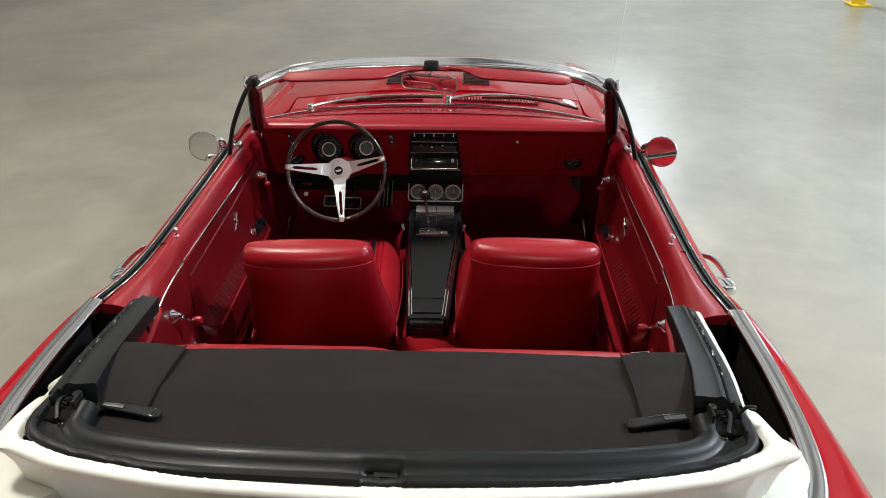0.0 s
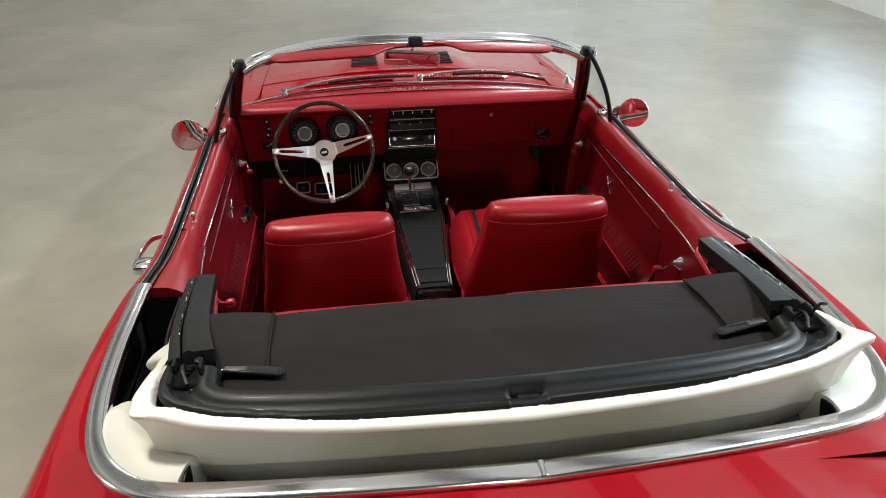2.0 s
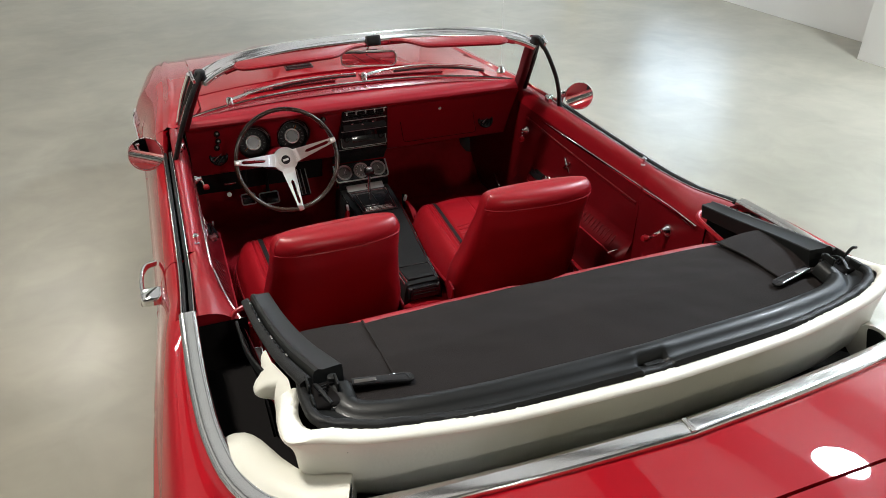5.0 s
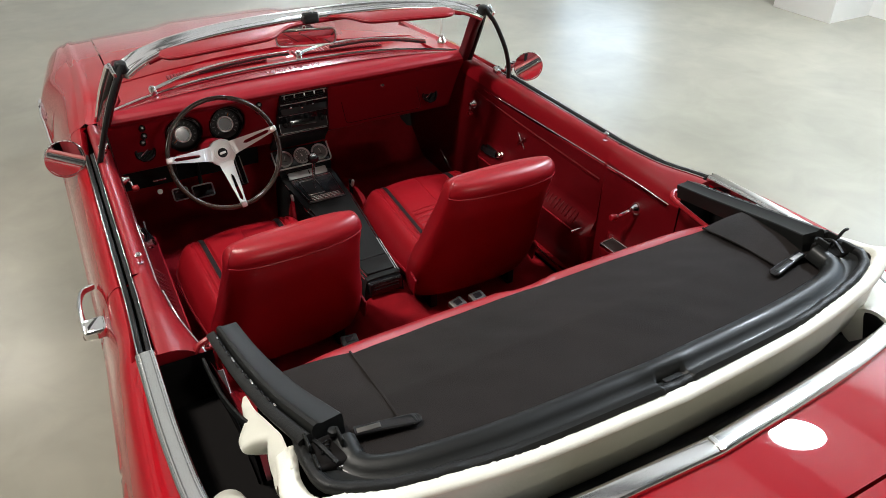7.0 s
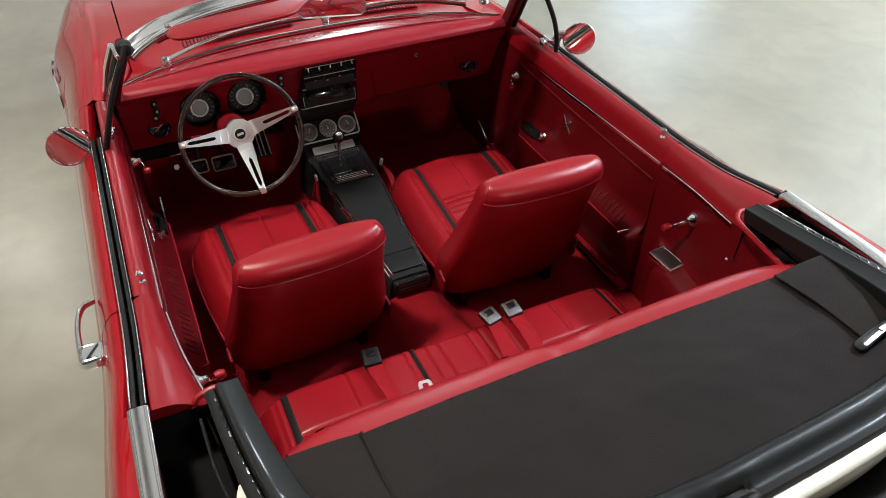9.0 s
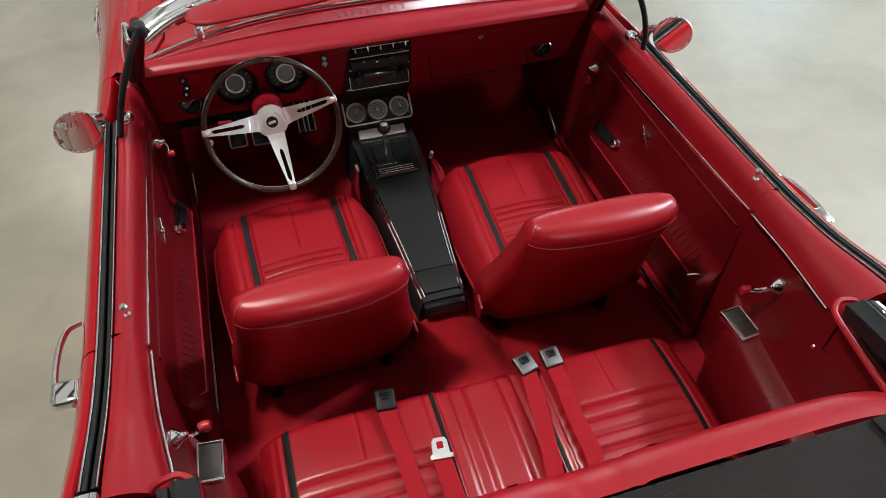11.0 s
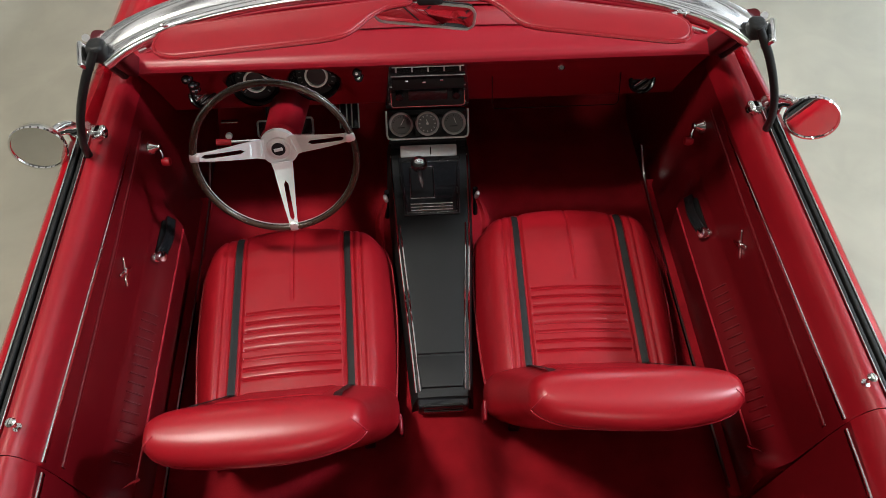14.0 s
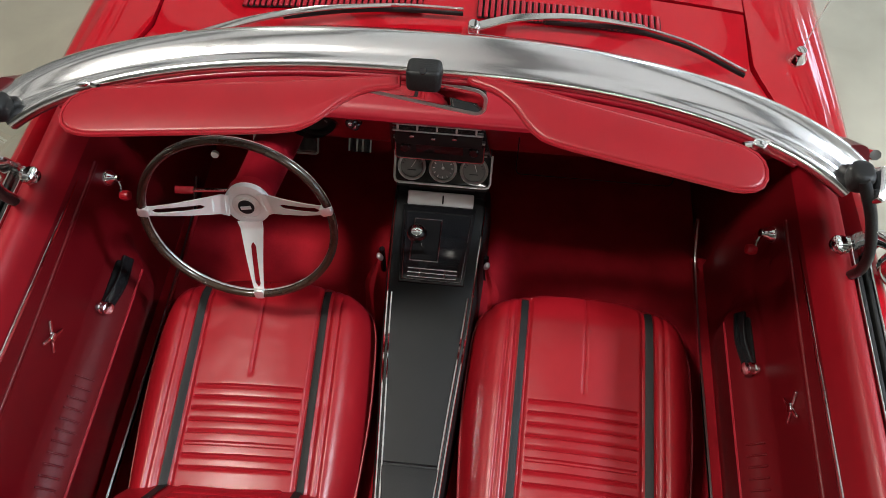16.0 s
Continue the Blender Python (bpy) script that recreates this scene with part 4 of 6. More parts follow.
# ---------------------------------------------------------------- dashboard
FACE = Vector((0, -0.885, 0.465))  # the way the things on the dash face look
DIAL_WAY = Vector((0, -0.93, 0.37)).normalized()
DIALS = [facing((-0.458, 0.984, 0.787), DIAL_WAY), facing((-0.296, 0.990, 0.792), DIAL_WAY)]
WELLS = [m.inverted() for m in DIALS]


def dash_section(x):
    yb = glass_y(x) - 0.010
    zt = 0.936 + 0.018 * (1 - (x / 0.70) ** 2)
    line = [Vector((x, y, z)) for y, z in ((yb, zt), (yb * 0.55 + 0.905 * 0.45, zt + 0.006), (0.915, 0.950), (0.890, 0.944), (0.876, 0.934), (0.873, 0.924), (0.878, 0.914), (0.890, 0.906), (0.905, 0.890), (0.935, 0.840), (0.965, 0.785), (0.995, 0.725), (1.020, 0.672), (1.028, 0.655), (1.040, 0.648), (1.20, 0.655))]
    fine = []
    for k, (a, b) in enumerate(zip(line, line[1:])):
        n = 8 if 8 <= k <= 11 else 3
        fine += [a.lerp(b, i / n) for i in range(n)]
    out = []
    for p in fine + line[-1:]:
        for w in WELLS:
            q = w @ p
            r = math.hypot(q.x, q.y)
            if r < 0.068 and q.z > -0.03 and p.z < 0.896:
                p = p - DIAL_WAY * (q.z + 0.03) * min(1, (0.068 - r) / 0.006)
        out.append(p)
    return out


dash = part("dashboard", rings([dash_section(x) for x in np.linspace(-0.712, 0.712, 238)], False), DASH, car, "dark red dashboard with a padded top")


def dash_top(u, v):
    x = 0.700 * (2 * u - 1)
    yb = glass_y(x) - 0.010
    zt = 0.936 + 0.018 * (1 - (x / 0.70) ** 2)
    a, b = Vector((x, yb, zt + 0.002)), Vector((x, yb * 0.42 + 0.905 * 0.58, zt + 0.0085))
    return a.lerp(b, v) + Vector((0, 0, 0.002 * math.sin(math.pi * v)))


part("dash_top", grid(dash_top, 60, 6), DASHGLOSS, dash, "glossy painted strip below the windscreen")
for i in range(10):
    part("defroster_slot", block(0.007, 0.034, 0.003, 0.001, Matrix.Translation((-0.104 + 0.023 * i, 1.004, 0.9605)) @ pose(0, 0, 0, -4, 0, 0)), PILLAR, dash)


def on_dash(x, z, lift=0.0):
    """A pose on the dash face at a height, z axis out of it."""
    y = float(np.interp(z, [0.655, 0.725, 0.785, 0.84, 0.89], [1.028, 0.995, 0.965, 0.935, 0.905]))
    return facing(Vector((x, y, z)) + FACE * lift, FACE)


def dial(name, m, r, label, ticks, needle, parent=car):
    bowl = []
    for i in range(48):
        a = 2 * math.pi * i / 48
        # each side of the bowl reaches out as far as the dash face does there
        out = 0.004
        for k in range(60):
            p = m @ Vector((r * 1.25 * math.cos(a), r * 1.25 * math.sin(a), 0.0015 * k))
            if p.y > float(np.interp(p.z, [0.655, 0.725, 0.785, 0.84, 0.89, 0.906, 0.914, 0.924], [1.028, 0.995, 0.965, 0.935, 0.905, 0.890, 0.878, 0.873])):
                out = max(out, 0.0015 * k)
        bowl.append([m @ Vector((q * math.cos(a), q * math.sin(a), z)) for q, z in ((r * 1.28, -0.06), (r * 1.28, out), (r * 1.25, out + 0.004), (r * 1.20, out), (r * 1.03, -0.012), (r, -0.016))])
    d = part(name, rings(bowl + bowl[:1], False), BLACK, parent, label)
    part("face", lathe([(0.0, -0.012), (r * 1.03, -0.012), (r * 1.03, -0.016), (0.0, -0.016)], 36, m), DIAL, d)
    part("bright_ring", lathe([(r * 0.60, -0.011), (r * 0.60, -0.004), (r * 0.585, -0.001), (r * 0.505, -0.001), (r * 0.49, -0.007), (r * 0.49, -0.011)], 36, m, False), WHITE, d)
    part("centre", lathe([(0.0, -0.008), (r * 0.49, -0.008), (r * 0.49, -0.011), (0.0, -0.011)], 24, m), DISC, d)
    for i in range(ticks):
        a = radians(-45 + 270 * i / (ticks - 1))
        part("mark", block(0.0022 if i % 2 else 0.0034, r * (0.10 if i % 2 else 0.16), 0.0016, 0.0005, m @ pose(r * 0.86 * math.cos(a), r * 0.80 * math.sin(a), -0.0112, 0, 0, math.degrees(a) - 90)), GREYDIAL, d)
    a = radians(needle)
    part("needle", block(0.0022, r * 0.42, 0.0016, 0.0005, m @ pose(r * 0.68 * math.cos(a), r * 0.68 * math.sin(a), -0.0100, 0, 0, needle - 90)), LENS, d)
    return d


dial("speedometer", DIALS[0], 0.052, "round speedometer with a bright inner ring", 15, 215)
dial("fuel_gauge", DIALS[1], 0.052, "round dash gauge with a bright inner ring", 15, 60)
# glovebox, its lock and the round vents
glove = part("glovebox_lid", tube([on_dash(0.345, 0.802, 0.0) @ Vector((x, y, 0.0)) for x, y in rrect(0.345, 0.176, 0.012, 4)], 0.0012, 6, True, up=tuple(FACE)), DARK, car, "dark red glovebox lid outline")
part("glovebox_lock", lathe([(0.0, 0.0), (0.009, 0.0), (0.009, 0.006), (0.006, 0.009), (0.0, 0.009)], 16, on_dash(0.345, 0.852, 0.0)), CHROME, glove)
for x, z in ((0.592, 0.745), (-0.604, 0.748)):
    m = on_dash(x, z, 0.0)
    v = part("round_vent", lathe([(0.036, 0.0), (0.038, 0.008), (0.034, 0.013), (0.029, 0.012), (0.027, 0.004), (0.0, 0.002)], 28, m, False), BLACK, dash, "round black ball vent")
    part("vent_slat", block(0.05, 0.005, 0.006, 0.002, m @ pose(0, 0, 0.008, 0, 0, 35)), PEWTER, v)
    part("vent_slat", block(0.045, 0.004, 0.006, 0.002, m @ pose(0.006, -0.011, 0.008, 0, 0, 35)), RAIL, v)
for x, z in ((-0.600, 0.868), (-0.598, 0.828), (-0.606, 0.795), (-0.178, 0.872), (-0.176, 0.840)):
    m = on_dash(x, z, 0.0)
    k = part("dash_knob", lathe([(0.0, 0.0), (0.012, 0.0), (0.010, 0.006), (0.006, 0.008), (0.006, 0.016), (0.011, 0.018), (0.011, 0.026), (0.008, 0.029), (0.0, 0.029)], 18, m), BLACK, dash, "black pull knob with a bright face")
    part("knob_face", lathe([(0.0, 0.0292), (0.0050, 0.0292), (0.0042, 0.0310), (0.0, 0.0316)], 14, m), CHROME, k)

# centre stack: air vents, heater controls and radio
stack = part("centre_panel", rings([[Vector((s * (0.096 + 0.020 * t), 0.9 + 0.088 * t - 0.012 * e, 0.912 - 0.215 * t - 0.004 * e)) for s, e in ((-1, 0), (-1, 1), (1, 1), (1, 0))] for t in np.linspace(0, 1, 8)]), BLACK, car, "black centre panel with vents and radio")


part("panel_foot", rings([[Vector((s * w, y - 0.012 * e, z - 0.004 * e)) for s, e in ((-1, 0), (-1, 1), (1, 1), (1, 0))] for w, y, z in ((0.116, 0.9885, 0.696), (0.118, 1.012, 0.670), (0.119, 1.045, 0.640), (0.119, 1.065, 0.61))]), CONSOLE, stack)


def on_stack(x, t, lift=0.0):
    return facing(Vector((x, 0.9 + 0.088 * t - 0.012, 0.912 - 0.215 * t - 0.004)) + Vector((0, -0.925, 0.38)) * lift, (0, -0.925, 0.38))


for t, w, h, y in ((0.03, 0.180, 0.003, 0.004), (0.24, 0.190, 0.003, 0.004), (0.50, 0.200, 0.0025, 0.004), (0.955, 0.214, 0.0025, 0.004)):
    part("chrome_line", block(w, h, 0.006, 0.0012, on_stack(0, t, 0.003)), GREYTRIM, stack)
for i in range(5):
    part("vent_divider", block(0.004, 0.014, 0.010, 0.001, on_stack(-0.08 + 0.04 * i, 0.075, 0.005)), GREYTRIM, stack)
for i in range(3):
    part("vent_slat", block(0.16, 0.003, 0.008, 0.001, on_stack(0, 0.095 + 0.042 * i, 0.003)), RAIL, stack)
part("heater_panel", moved(slab(rrect(0.186, 0.046, 0.006, 3), 0.004, 0.0015), on_stack(0, 0.36, 0.0)), DIAL, stack)
for i in range(3):
    part("heater_lever", block(0.010, 0.006, 0.016, 0.002, on_stack(-0.055 + 0.045 * i, 0.33 + 0.04 * (i % 2), 0.008)), PEWTER, stack)
part("heater_marks", merge(*[block(0.018, 0.0022, 0.001, 0.0003, on_stack(-0.06 + 0.04 * i, 0.40, 0.0048)) for i in range(4)]), GREYDIAL, stack)
radio = part("radio", moved(slab(rrect(0.196, 0.062, 0.006, 3), 0.008, 0.002), on_stack(0, 0.72, 0.0)), DIAL, stack, "black car radio")
part("radio_screen", moved(slab(rrect(0.105, 0.030, 0.004, 3), 0.003, 0.001), on_stack(0, 0.71, 0.0075)), BLACK, radio)
part("radio_rim", tube([on_stack(0, 0.72, 0.008) @ Vector((x, y, 0)) for x, y in rrect(0.197, 0.063, 0.006, 3)], 0.0016, 6, True, up=(0, -0.9, 0.4)), PEWTER, radio)
for s in (1, -1):
    part("radio_knob", lathe([(0.0, 0.0), (0.011, 0.0), (0.011, 0.012), (0.008, 0.015), (0.0, 0.015)], 18, on_stack(s * 0.076, 0.71, 0.008)), BLACK, radio)

# small gauges at the front of the console
POD = Vector((0, -0.70, 0.715)).normalized()
pm = facing((0.0, 1.022, 0.570), POD)
pod = part("gauge_pod", moved(slab(rrect(0.246, 0.090, 0.016, 4), 0.05, 0.006), pm @ Matrix.Translation((0, 0, -0.05))), BLACK, car, "black pod with three round gauges")
u_line = [(-0.121, 0.040), (-0.121, -0.030), (-0.117, -0.040), (-0.108, -0.043), (0.108, -0.043), (0.117, -0.040), (0.121, -0.030), (0.121, 0.040)]
part("pod_trim", sweep([pm @ Vector((x, y, 0.002)) for x, y in u_line], rrect(0.006, 0.007, 0.002), POD), GREYTRIM, pod, "chrome edge")
for i in range(3):
    m = pm @ Matrix.Translation((-0.078 + 0.078 * i, 0.0, 0.0))
    g = part("small_gauge", lathe([(0.0350, -0.002), (0.0358, 0.006), (0.033, 0.0095), (0.029, 0.006), (0.029, 0.001)], 32, m, False), GREYTRIM, pod, "small gauge in a chrome ring")
    part("face", lathe([(0.0, 0.0018), (0.030, 0.0018), (0.030, 0.0), (0.0, 0.0)], 28, m), GREYDIAL, g)
    if i == 1:
        for k in range(12):
            a = radians(30 * k)
            part("mark", block(0.002, 0.005, 0.0012, 0.0004, m @ pose(0.023 * math.cos(a), 0.023 * math.sin(a), 0.002, 0, 0, 30 * k - 90)), WHITE, g)
        part("needle", block(0.0018, 0.016, 0.0012, 0.0004, m @ pose(0, 0.004, 0.0026, 0, 0, 20)), WHITE, g)
        part("needle_hub", lathe([(0.0, 0.002), (0.004, 0.002), (0.003, 0.005), (0.0, 0.005)], 12, m), WHITE, g)
    else:
        for k in range(9):
            a = radians(20 + 17.5 * k)
            part("mark", block(0.0016, 0.005, 0.0012, 0.0004, m @ pose(0.024 * math.cos(a), 0.024 * math.sin(a) - 0.002, 0.002, 0, 0, math.degrees(a) - 90)), DIAL, g)
        part("marking", block(0.022, 0.0024, 0.0012, 0.0004, m @ pose(0, -0.010, 0.002)), DIAL, g)
        part("needle", block(0.0016, 0.020, 0.0012, 0.0004, m @ pose(0.004, 0.006, 0.0026, 0, 0, -30 + 25 * i)), WHITE, g)
part("pod_base", rings([[Vector((s * w, y, z)) for s, y, z in ((-1, 1.03, zz), (-1, 0.985, zz - 0.012), (1, 0.985, zz - 0.012), (1, 1.03, zz))] for w, zz in ((0.115, 0.545), (0.108, 0.46))]), BLACK, pod)

# ---------------------------------------------------------------- console
con_w = spl([(0.20, 0.066), (0.40, 0.080), (0.62, 0.098), (0.75, 0.106), (0.95, 0.116), (1.02, 0.118)])
con_z = spl([(0.20, 0.474), (0.35, 0.484), (0.62, 0.500), (0.75, 0.504), (0.95, 0.506), (1.02, 0.50)])


def con_section(y):
    w, z = con_w(y), con_z(y)
    return [Vector((x, y, zz)) for x, zz in ((-w - 0.02, 0.27), (-w - 0.008, z - 0.05), (-w, z - 0.010), (-w + 0.006, z - 0.002), (-w + 0.016, z), (0, z + 0.002), (w - 0.016, z), (w - 0.006, z - 0.002), (w, z - 0.010), (w + 0.008, z - 0.05), (w + 0.02, 0.27))]


console = part("console", rings([con_section(y) for y in np.linspace(0.20, 1.03, 40)]), CONSOLE, car, "black vinyl centre console with chrome edges")
for s in (1, -1):
    for k, off in enumerate((0.003, 0.013)):
        part("console_trim", tube([(s * (con_w(y) - off), y, con_z(y) + 0.001 - 0.006 * (1 - k)) for y in np.linspace(0.215, 0.70 if k else 0.96, 24)], 0.003, 6), CHROME, console, "chrome edge strip")
part("console_seam", block(0.120, 0.004, 0.006, 0.0018, Matrix.Translation((0, 0.312, con_z(0.31) + 0.001))), BLACK, console)
part("console_lid", moved(slab([(x, y) for x, y in ((-0.050, 0.222), (0.050, 0.222), (0.062, 0.306), (-0.062, 0.306))], 0.010, 0.003), Matrix.Translation((0, 0, con_z(0.26) - 0.003))), CONSOLE, console)
tail = part("console_tail", block(0.125, 0.03, 0.05, 0.006, Matrix.Translation((0, 0.193, 0.442))), BLACK, console, "black rear end with slats")
for i in range(3):
    part("tail_slat", block(0.095, 0.006, 0.004, 0.0015, Matrix.Translation((0, 0.182 - 0.002 * i, 0.466 - 0.012 * i))), RAIL, tail)
plate = part("shift_plate", moved(slab([(-0.078, 0.728), (0.078, 0.728), (0.092, 0.945), (-0.092, 0.945)], 0.008, 0.003), Matrix.Translation((0, 0, 0.5035))), BLACK, console, "black gloss shift plate")
part("plate_trim", tube([(x, y, 0.512) for x, y in ((-0.070, 0.735), (0.070, 0.735), (0.083, 0.925), (-0.083, 0.925))], 0.0022, 6, True), PEWTER, plate)
part("plate_grille", merge(*[block(0.120, 0.004, 0.005, 0.0015, Matrix.Translation((0, 0.742 + 0.011 * i, 0.5135))) for i in range(3)], *[block(0.004, 0.026, 0.005, 0.0015, Matrix.Translation((-0.03 + 0.06 * i, 0.753, 0.5135))) for i in range(2)]), PEWTER, plate)
part("shift_gate", merge(*[block(w, d, 0.003, 0.001, Matrix.Translation((x, y, 0.5125))) for x, y, w, d in ((-0.058, 0.845, 0.003, 0.118), (0.010, 0.845, 0.003, 0.118), (-0.024, 0.786, 0.07, 0.003), (-0.024, 0.904, 0.07, 0.003))]), PEWTER, plate)
part("gate_recess", block(0.062, 0.11, 0.003, 0.001, Matrix.Translation((-0.024, 0.845, 0.5118))), DARK, plate)
badge_plate = part("console_plate", block(0.168, 0.036, 0.010, 0.003, Matrix.Translation((0, 0.965, 0.513)) @ pose(0, 0, 0, 30, 0, 0)), GREYTRIM, console, "pale metal cross plate")
part("plate_notch", block(0.004, 0.022, 0.006, 0.001, Matrix.Translation((0.006, 0.962, 0.5165)) @ pose(0, 0, 0, 30, 0, 0)), DARK, badge_plate)
shifter = part("gear_lever", tube(path([(-0.022, 0.812, 0.508), (-0.028, 0.79, 0.60), (-0.032, 0.765, 0.672)], 12), 0.006, 10, up=(0, 1, 0)), CHROME, console, "chrome gear lever with a ball knob")
part("lever_knob", lathe([(0.0, 0.0), (0.010, 0.001), (0.019, 0.009), (0.022, 0.020), (0.019, 0.030), (0.011, 0.037), (0.0, 0.039)], 22, pose(-0.032, 0.766, 0.664, 8, 0, 0)), BLACK, shifter, "black ball knob")
part("knob_top", lathe([(0.0, 0.0), (0.012, 0.0), (0.013, 0.003), (0.008, 0.007), (0.0, 0.008)], 18, pose(-0.032, 0.762, 0.6985, 12, 0, 0)), CHROME, shifter, "bright knob cap")

# buckles and belts standing beside the console
for s in (1, -1):
    b = part("belt_tongue", block(0.011, 0.014, 0.030, 0.003, Matrix.Translation((s * 0.129, 0.782, 0.522)) @ pose(0, 0, 0, 15, s * 8, 0)), GREYTRIM, car, "pale belt latch standing by the console")
    fold = path([(s * 0.128, 0.790, 0.508), (s * 0.133, 0.772, 0.512), (s * 0.143, 0.748, 0.500), (s * 0.152, 0.722, 0.470), (s * 0.150, 0.70, 0.430), (s * 0.156, 0.66, 0.36), (s * 0.160, 0.64, 0.29)], 30)
    part("belt_web", rings([[p + Vector((s * c * w * 0.40, c * w * 0.55, abs(c) * -0.5 * w + 0.004 * math.sin(9 * u + 5 * c))) for c in np.linspace(-1, 1, 7)] for p, u, w in [(p, i / 30, 0.010 + 0.022 * min(1, i / 9)) for i, p in enumerate(fold)]], False), BELT, b, "red seat belt webbing, doubled over", 80)
    part("latch_stem", tube([(s * 0.126, 0.80, 0.53), (s * 0.132, 0.81, 0.40)], 0.007, 8, up=(0, 1, 0)), BLACK, b)

# pedals and steering column
for n, x, y, z, w, h in (("brake_pedal", -0.405, 1.17, 0.43, 0.085, 0.055), ("clutch_pedal", -0.500, 1.14, 0.455, 0.06, 0.05)):
    m = facing((x, y, z), (0, -0.75, 0.66))
    p = part(n, moved(slab(rrect(w, h, 0.008, 3), 0.014, 0.004), m), BLACK, car, "black pedal pad with a bright edge")
    part("pedal_edge", tube([m @ Vector((a, b, 0.014)) for a, b in rrect(w, h, 0.008, 3)], 0.0032, 6, True, up=(0, -0.75, 0.66)), GREYTRIM, p)
    part("pedal_arm", tube([(x, y + 0.01, z), (x + 0.01, y + 0.10, z + 0.12), (x + 0.01, y + 0.11, z + 0.22)], 0.008, 8, up=(1, 0, 0)), RAIL, p)
m = facing((-0.245, 1.22, 0.47), (0, -0.62, 0.78))
gas = part("accelerator_pedal", moved(slab(rrect(0.062, 0.16, 0.008, 3), 0.014, 0.004), m), BLACK, car, "long black accelerator pedal with bright edges")
for x in (-0.030, -0.008, 0.008, 0.030):
    part("pedal_edge", block(0.0045, 0.155, 0.004, 0.001, m @ Matrix.Translation((x, 0, 0.0145))), GREYTRIM, gas)
part("under_dash_trim", merge(*[block(0.05, 0.012, 0.006, 0.002, Matrix.Translation((x, 1.03, 0.60))) for x in (-0.575,)]), PEWTER, car)
part("brake_release", lathe([(0.0, 0.0), (0.010, 0.0), (0.010, 0.008), (0.0, 0.010)], 14, facing((-0.585, 1.02, 0.555), (0, -1, 0.3))), WHITE, car, "small pale release knob")

CENTRE, AXLE = Vector((-0.371, 0.667, 0.828)), Vector((-0.018, 0.933, -0.358)).normalized()
wm = facing(CENTRE, -AXLE)  # x right, y up the wheel, z towards the driver
rimpts = [wm @ Vector((0.190 * math.cos(a), 0.190 * math.sin(a), 0)) for a in [2 * math.pi * i / 72 for i in range(72)]]
wheel = part("steering_wheel", tube(rimpts, 0.0082, 12, True, up=tuple(AXLE)), WOOD, car, "three-spoke steering wheel with a wood-grain rim")
part("rim_band", tube([wm @ Vector((0.1895 * math.cos(a), 0.1895 * math.sin(a), -0.004)) for a in [2 * math.pi * i / 72 for i in range(72)]], 0.0078, 8, True, up=tuple(AXLE)), STEEL, wheel)
DEPTH = 0.062


def spoke_frame(t):
    """Distance from the axle and depth along a dished spoke."""
    return 0.034 + 0.152 * t, -DEPTH * (1 - t) ** 1.3 if t > 0.12 else -DEPTH * (1 - 0.12) ** 1.3


def spoke(angle):
    c, s_ = math.cos(radians(angle)), math.sin(radians(angle))
    secs_a, secs_b = [], []
    width = lambda t: 0.052 - 0.030 * min(1, t / 0.9)
    hole = lambda t: 0 if t < 0.30 or t > 0.90 else 0.0115 * math.sqrt(max(0, min(1, (t - 0.30) / 0.05, (0.90 - t) / 0.05)))
    geos = []
    for sign in (1, -1):
        secs = []
        for i in range(57):
            t = i / 56
            r, d = spoke_frame(t)
            a, b = hole(t) / 2 * sign, width(t) / 2 * sign
            secs.append([wm @ Vector((r * c - q * s_, r * s_ + q * c, d + e)) for q, e in ((a, 0.0015), (b, 0.0015), (b, -0.0015), (a, -0.0015))])
        geos.append(rings(secs))
    return merge(*geos)


for i, a in enumerate((175.0, 15.5, -84.5)):
    part("spoke", spoke(a), SPOKE, wheel, "slotted brushed metal spoke")
    r = 0.186
    part("spoke_end", block(0.024, 0.022, 0.014, 0.004, wm @ pose(r * math.cos(radians(a)), r * math.sin(radians(a)), 0.002, 0, 0, a)), STEEL, wheel)
hub_m = wm @ Matrix.Translation((0, 0, -DEPTH))
hub = part("hub", lathe([(0.046, -0.03), (0.048, -0.002), (0.0465, 0.001), (0.040, 0.002), (0.030, 0.003), (0.0295, 0.0012), (0.0285, 0.0012), (0.028, 0.0032), (0.021, 0.0040), (0.0205, 0.007), (0.0, 0.007)], 40, hub_m, False), SPOKE, wheel, "round brushed metal hub with a dark centre cap")
part("cap", lathe([(0.0, 0.0072), (0.017, 0.0072), (0.016, 0.009), (0.0, 0.0095)], 28, hub_m), DIAL, hub)
part("cap_mark", block(0.022, 0.008, 0.002, 0.0008, hub_m @ pose(0, 0, 0.010, 0, 0, 10)), GREYTRIM, hub)
col = [CENTRE + AXLE * d for d in (DEPTH + 0.01, 0.16, 0.26, 0.40, 0.55)]
column = part("steering_column", tube(col, 0.045, 20, up=(1, 0, 0), scale=lambda u: 0.95 + 0.25 * u), DASH, car, "red steering column shroud")
part("column_collar", tube([CENTRE + AXLE * 0.075, CENTRE + AXLE * 0.095], 0.049, 20, up=(1, 0, 0)), VINYL, column)
part("lever_tip", tube([CENTRE + AXLE * 0.0925 + Vector((-0.115, -0.0075, 0.0155)), CENTRE + AXLE * 0.09 + Vector((-0.15, -0.011, 0.022))], 0.008, 10, up=(0, 0, 1)), VINYL, column)
part("turn_lever", tube([CENTRE + AXLE * 0.11 + Vector((-0.03, 0, 0)), CENTRE + AXLE * 0.09 + Vector((-0.14, -0.01, 0.02))], 0.0045, 8, up=(0, 0, 1)), CHROME, column)

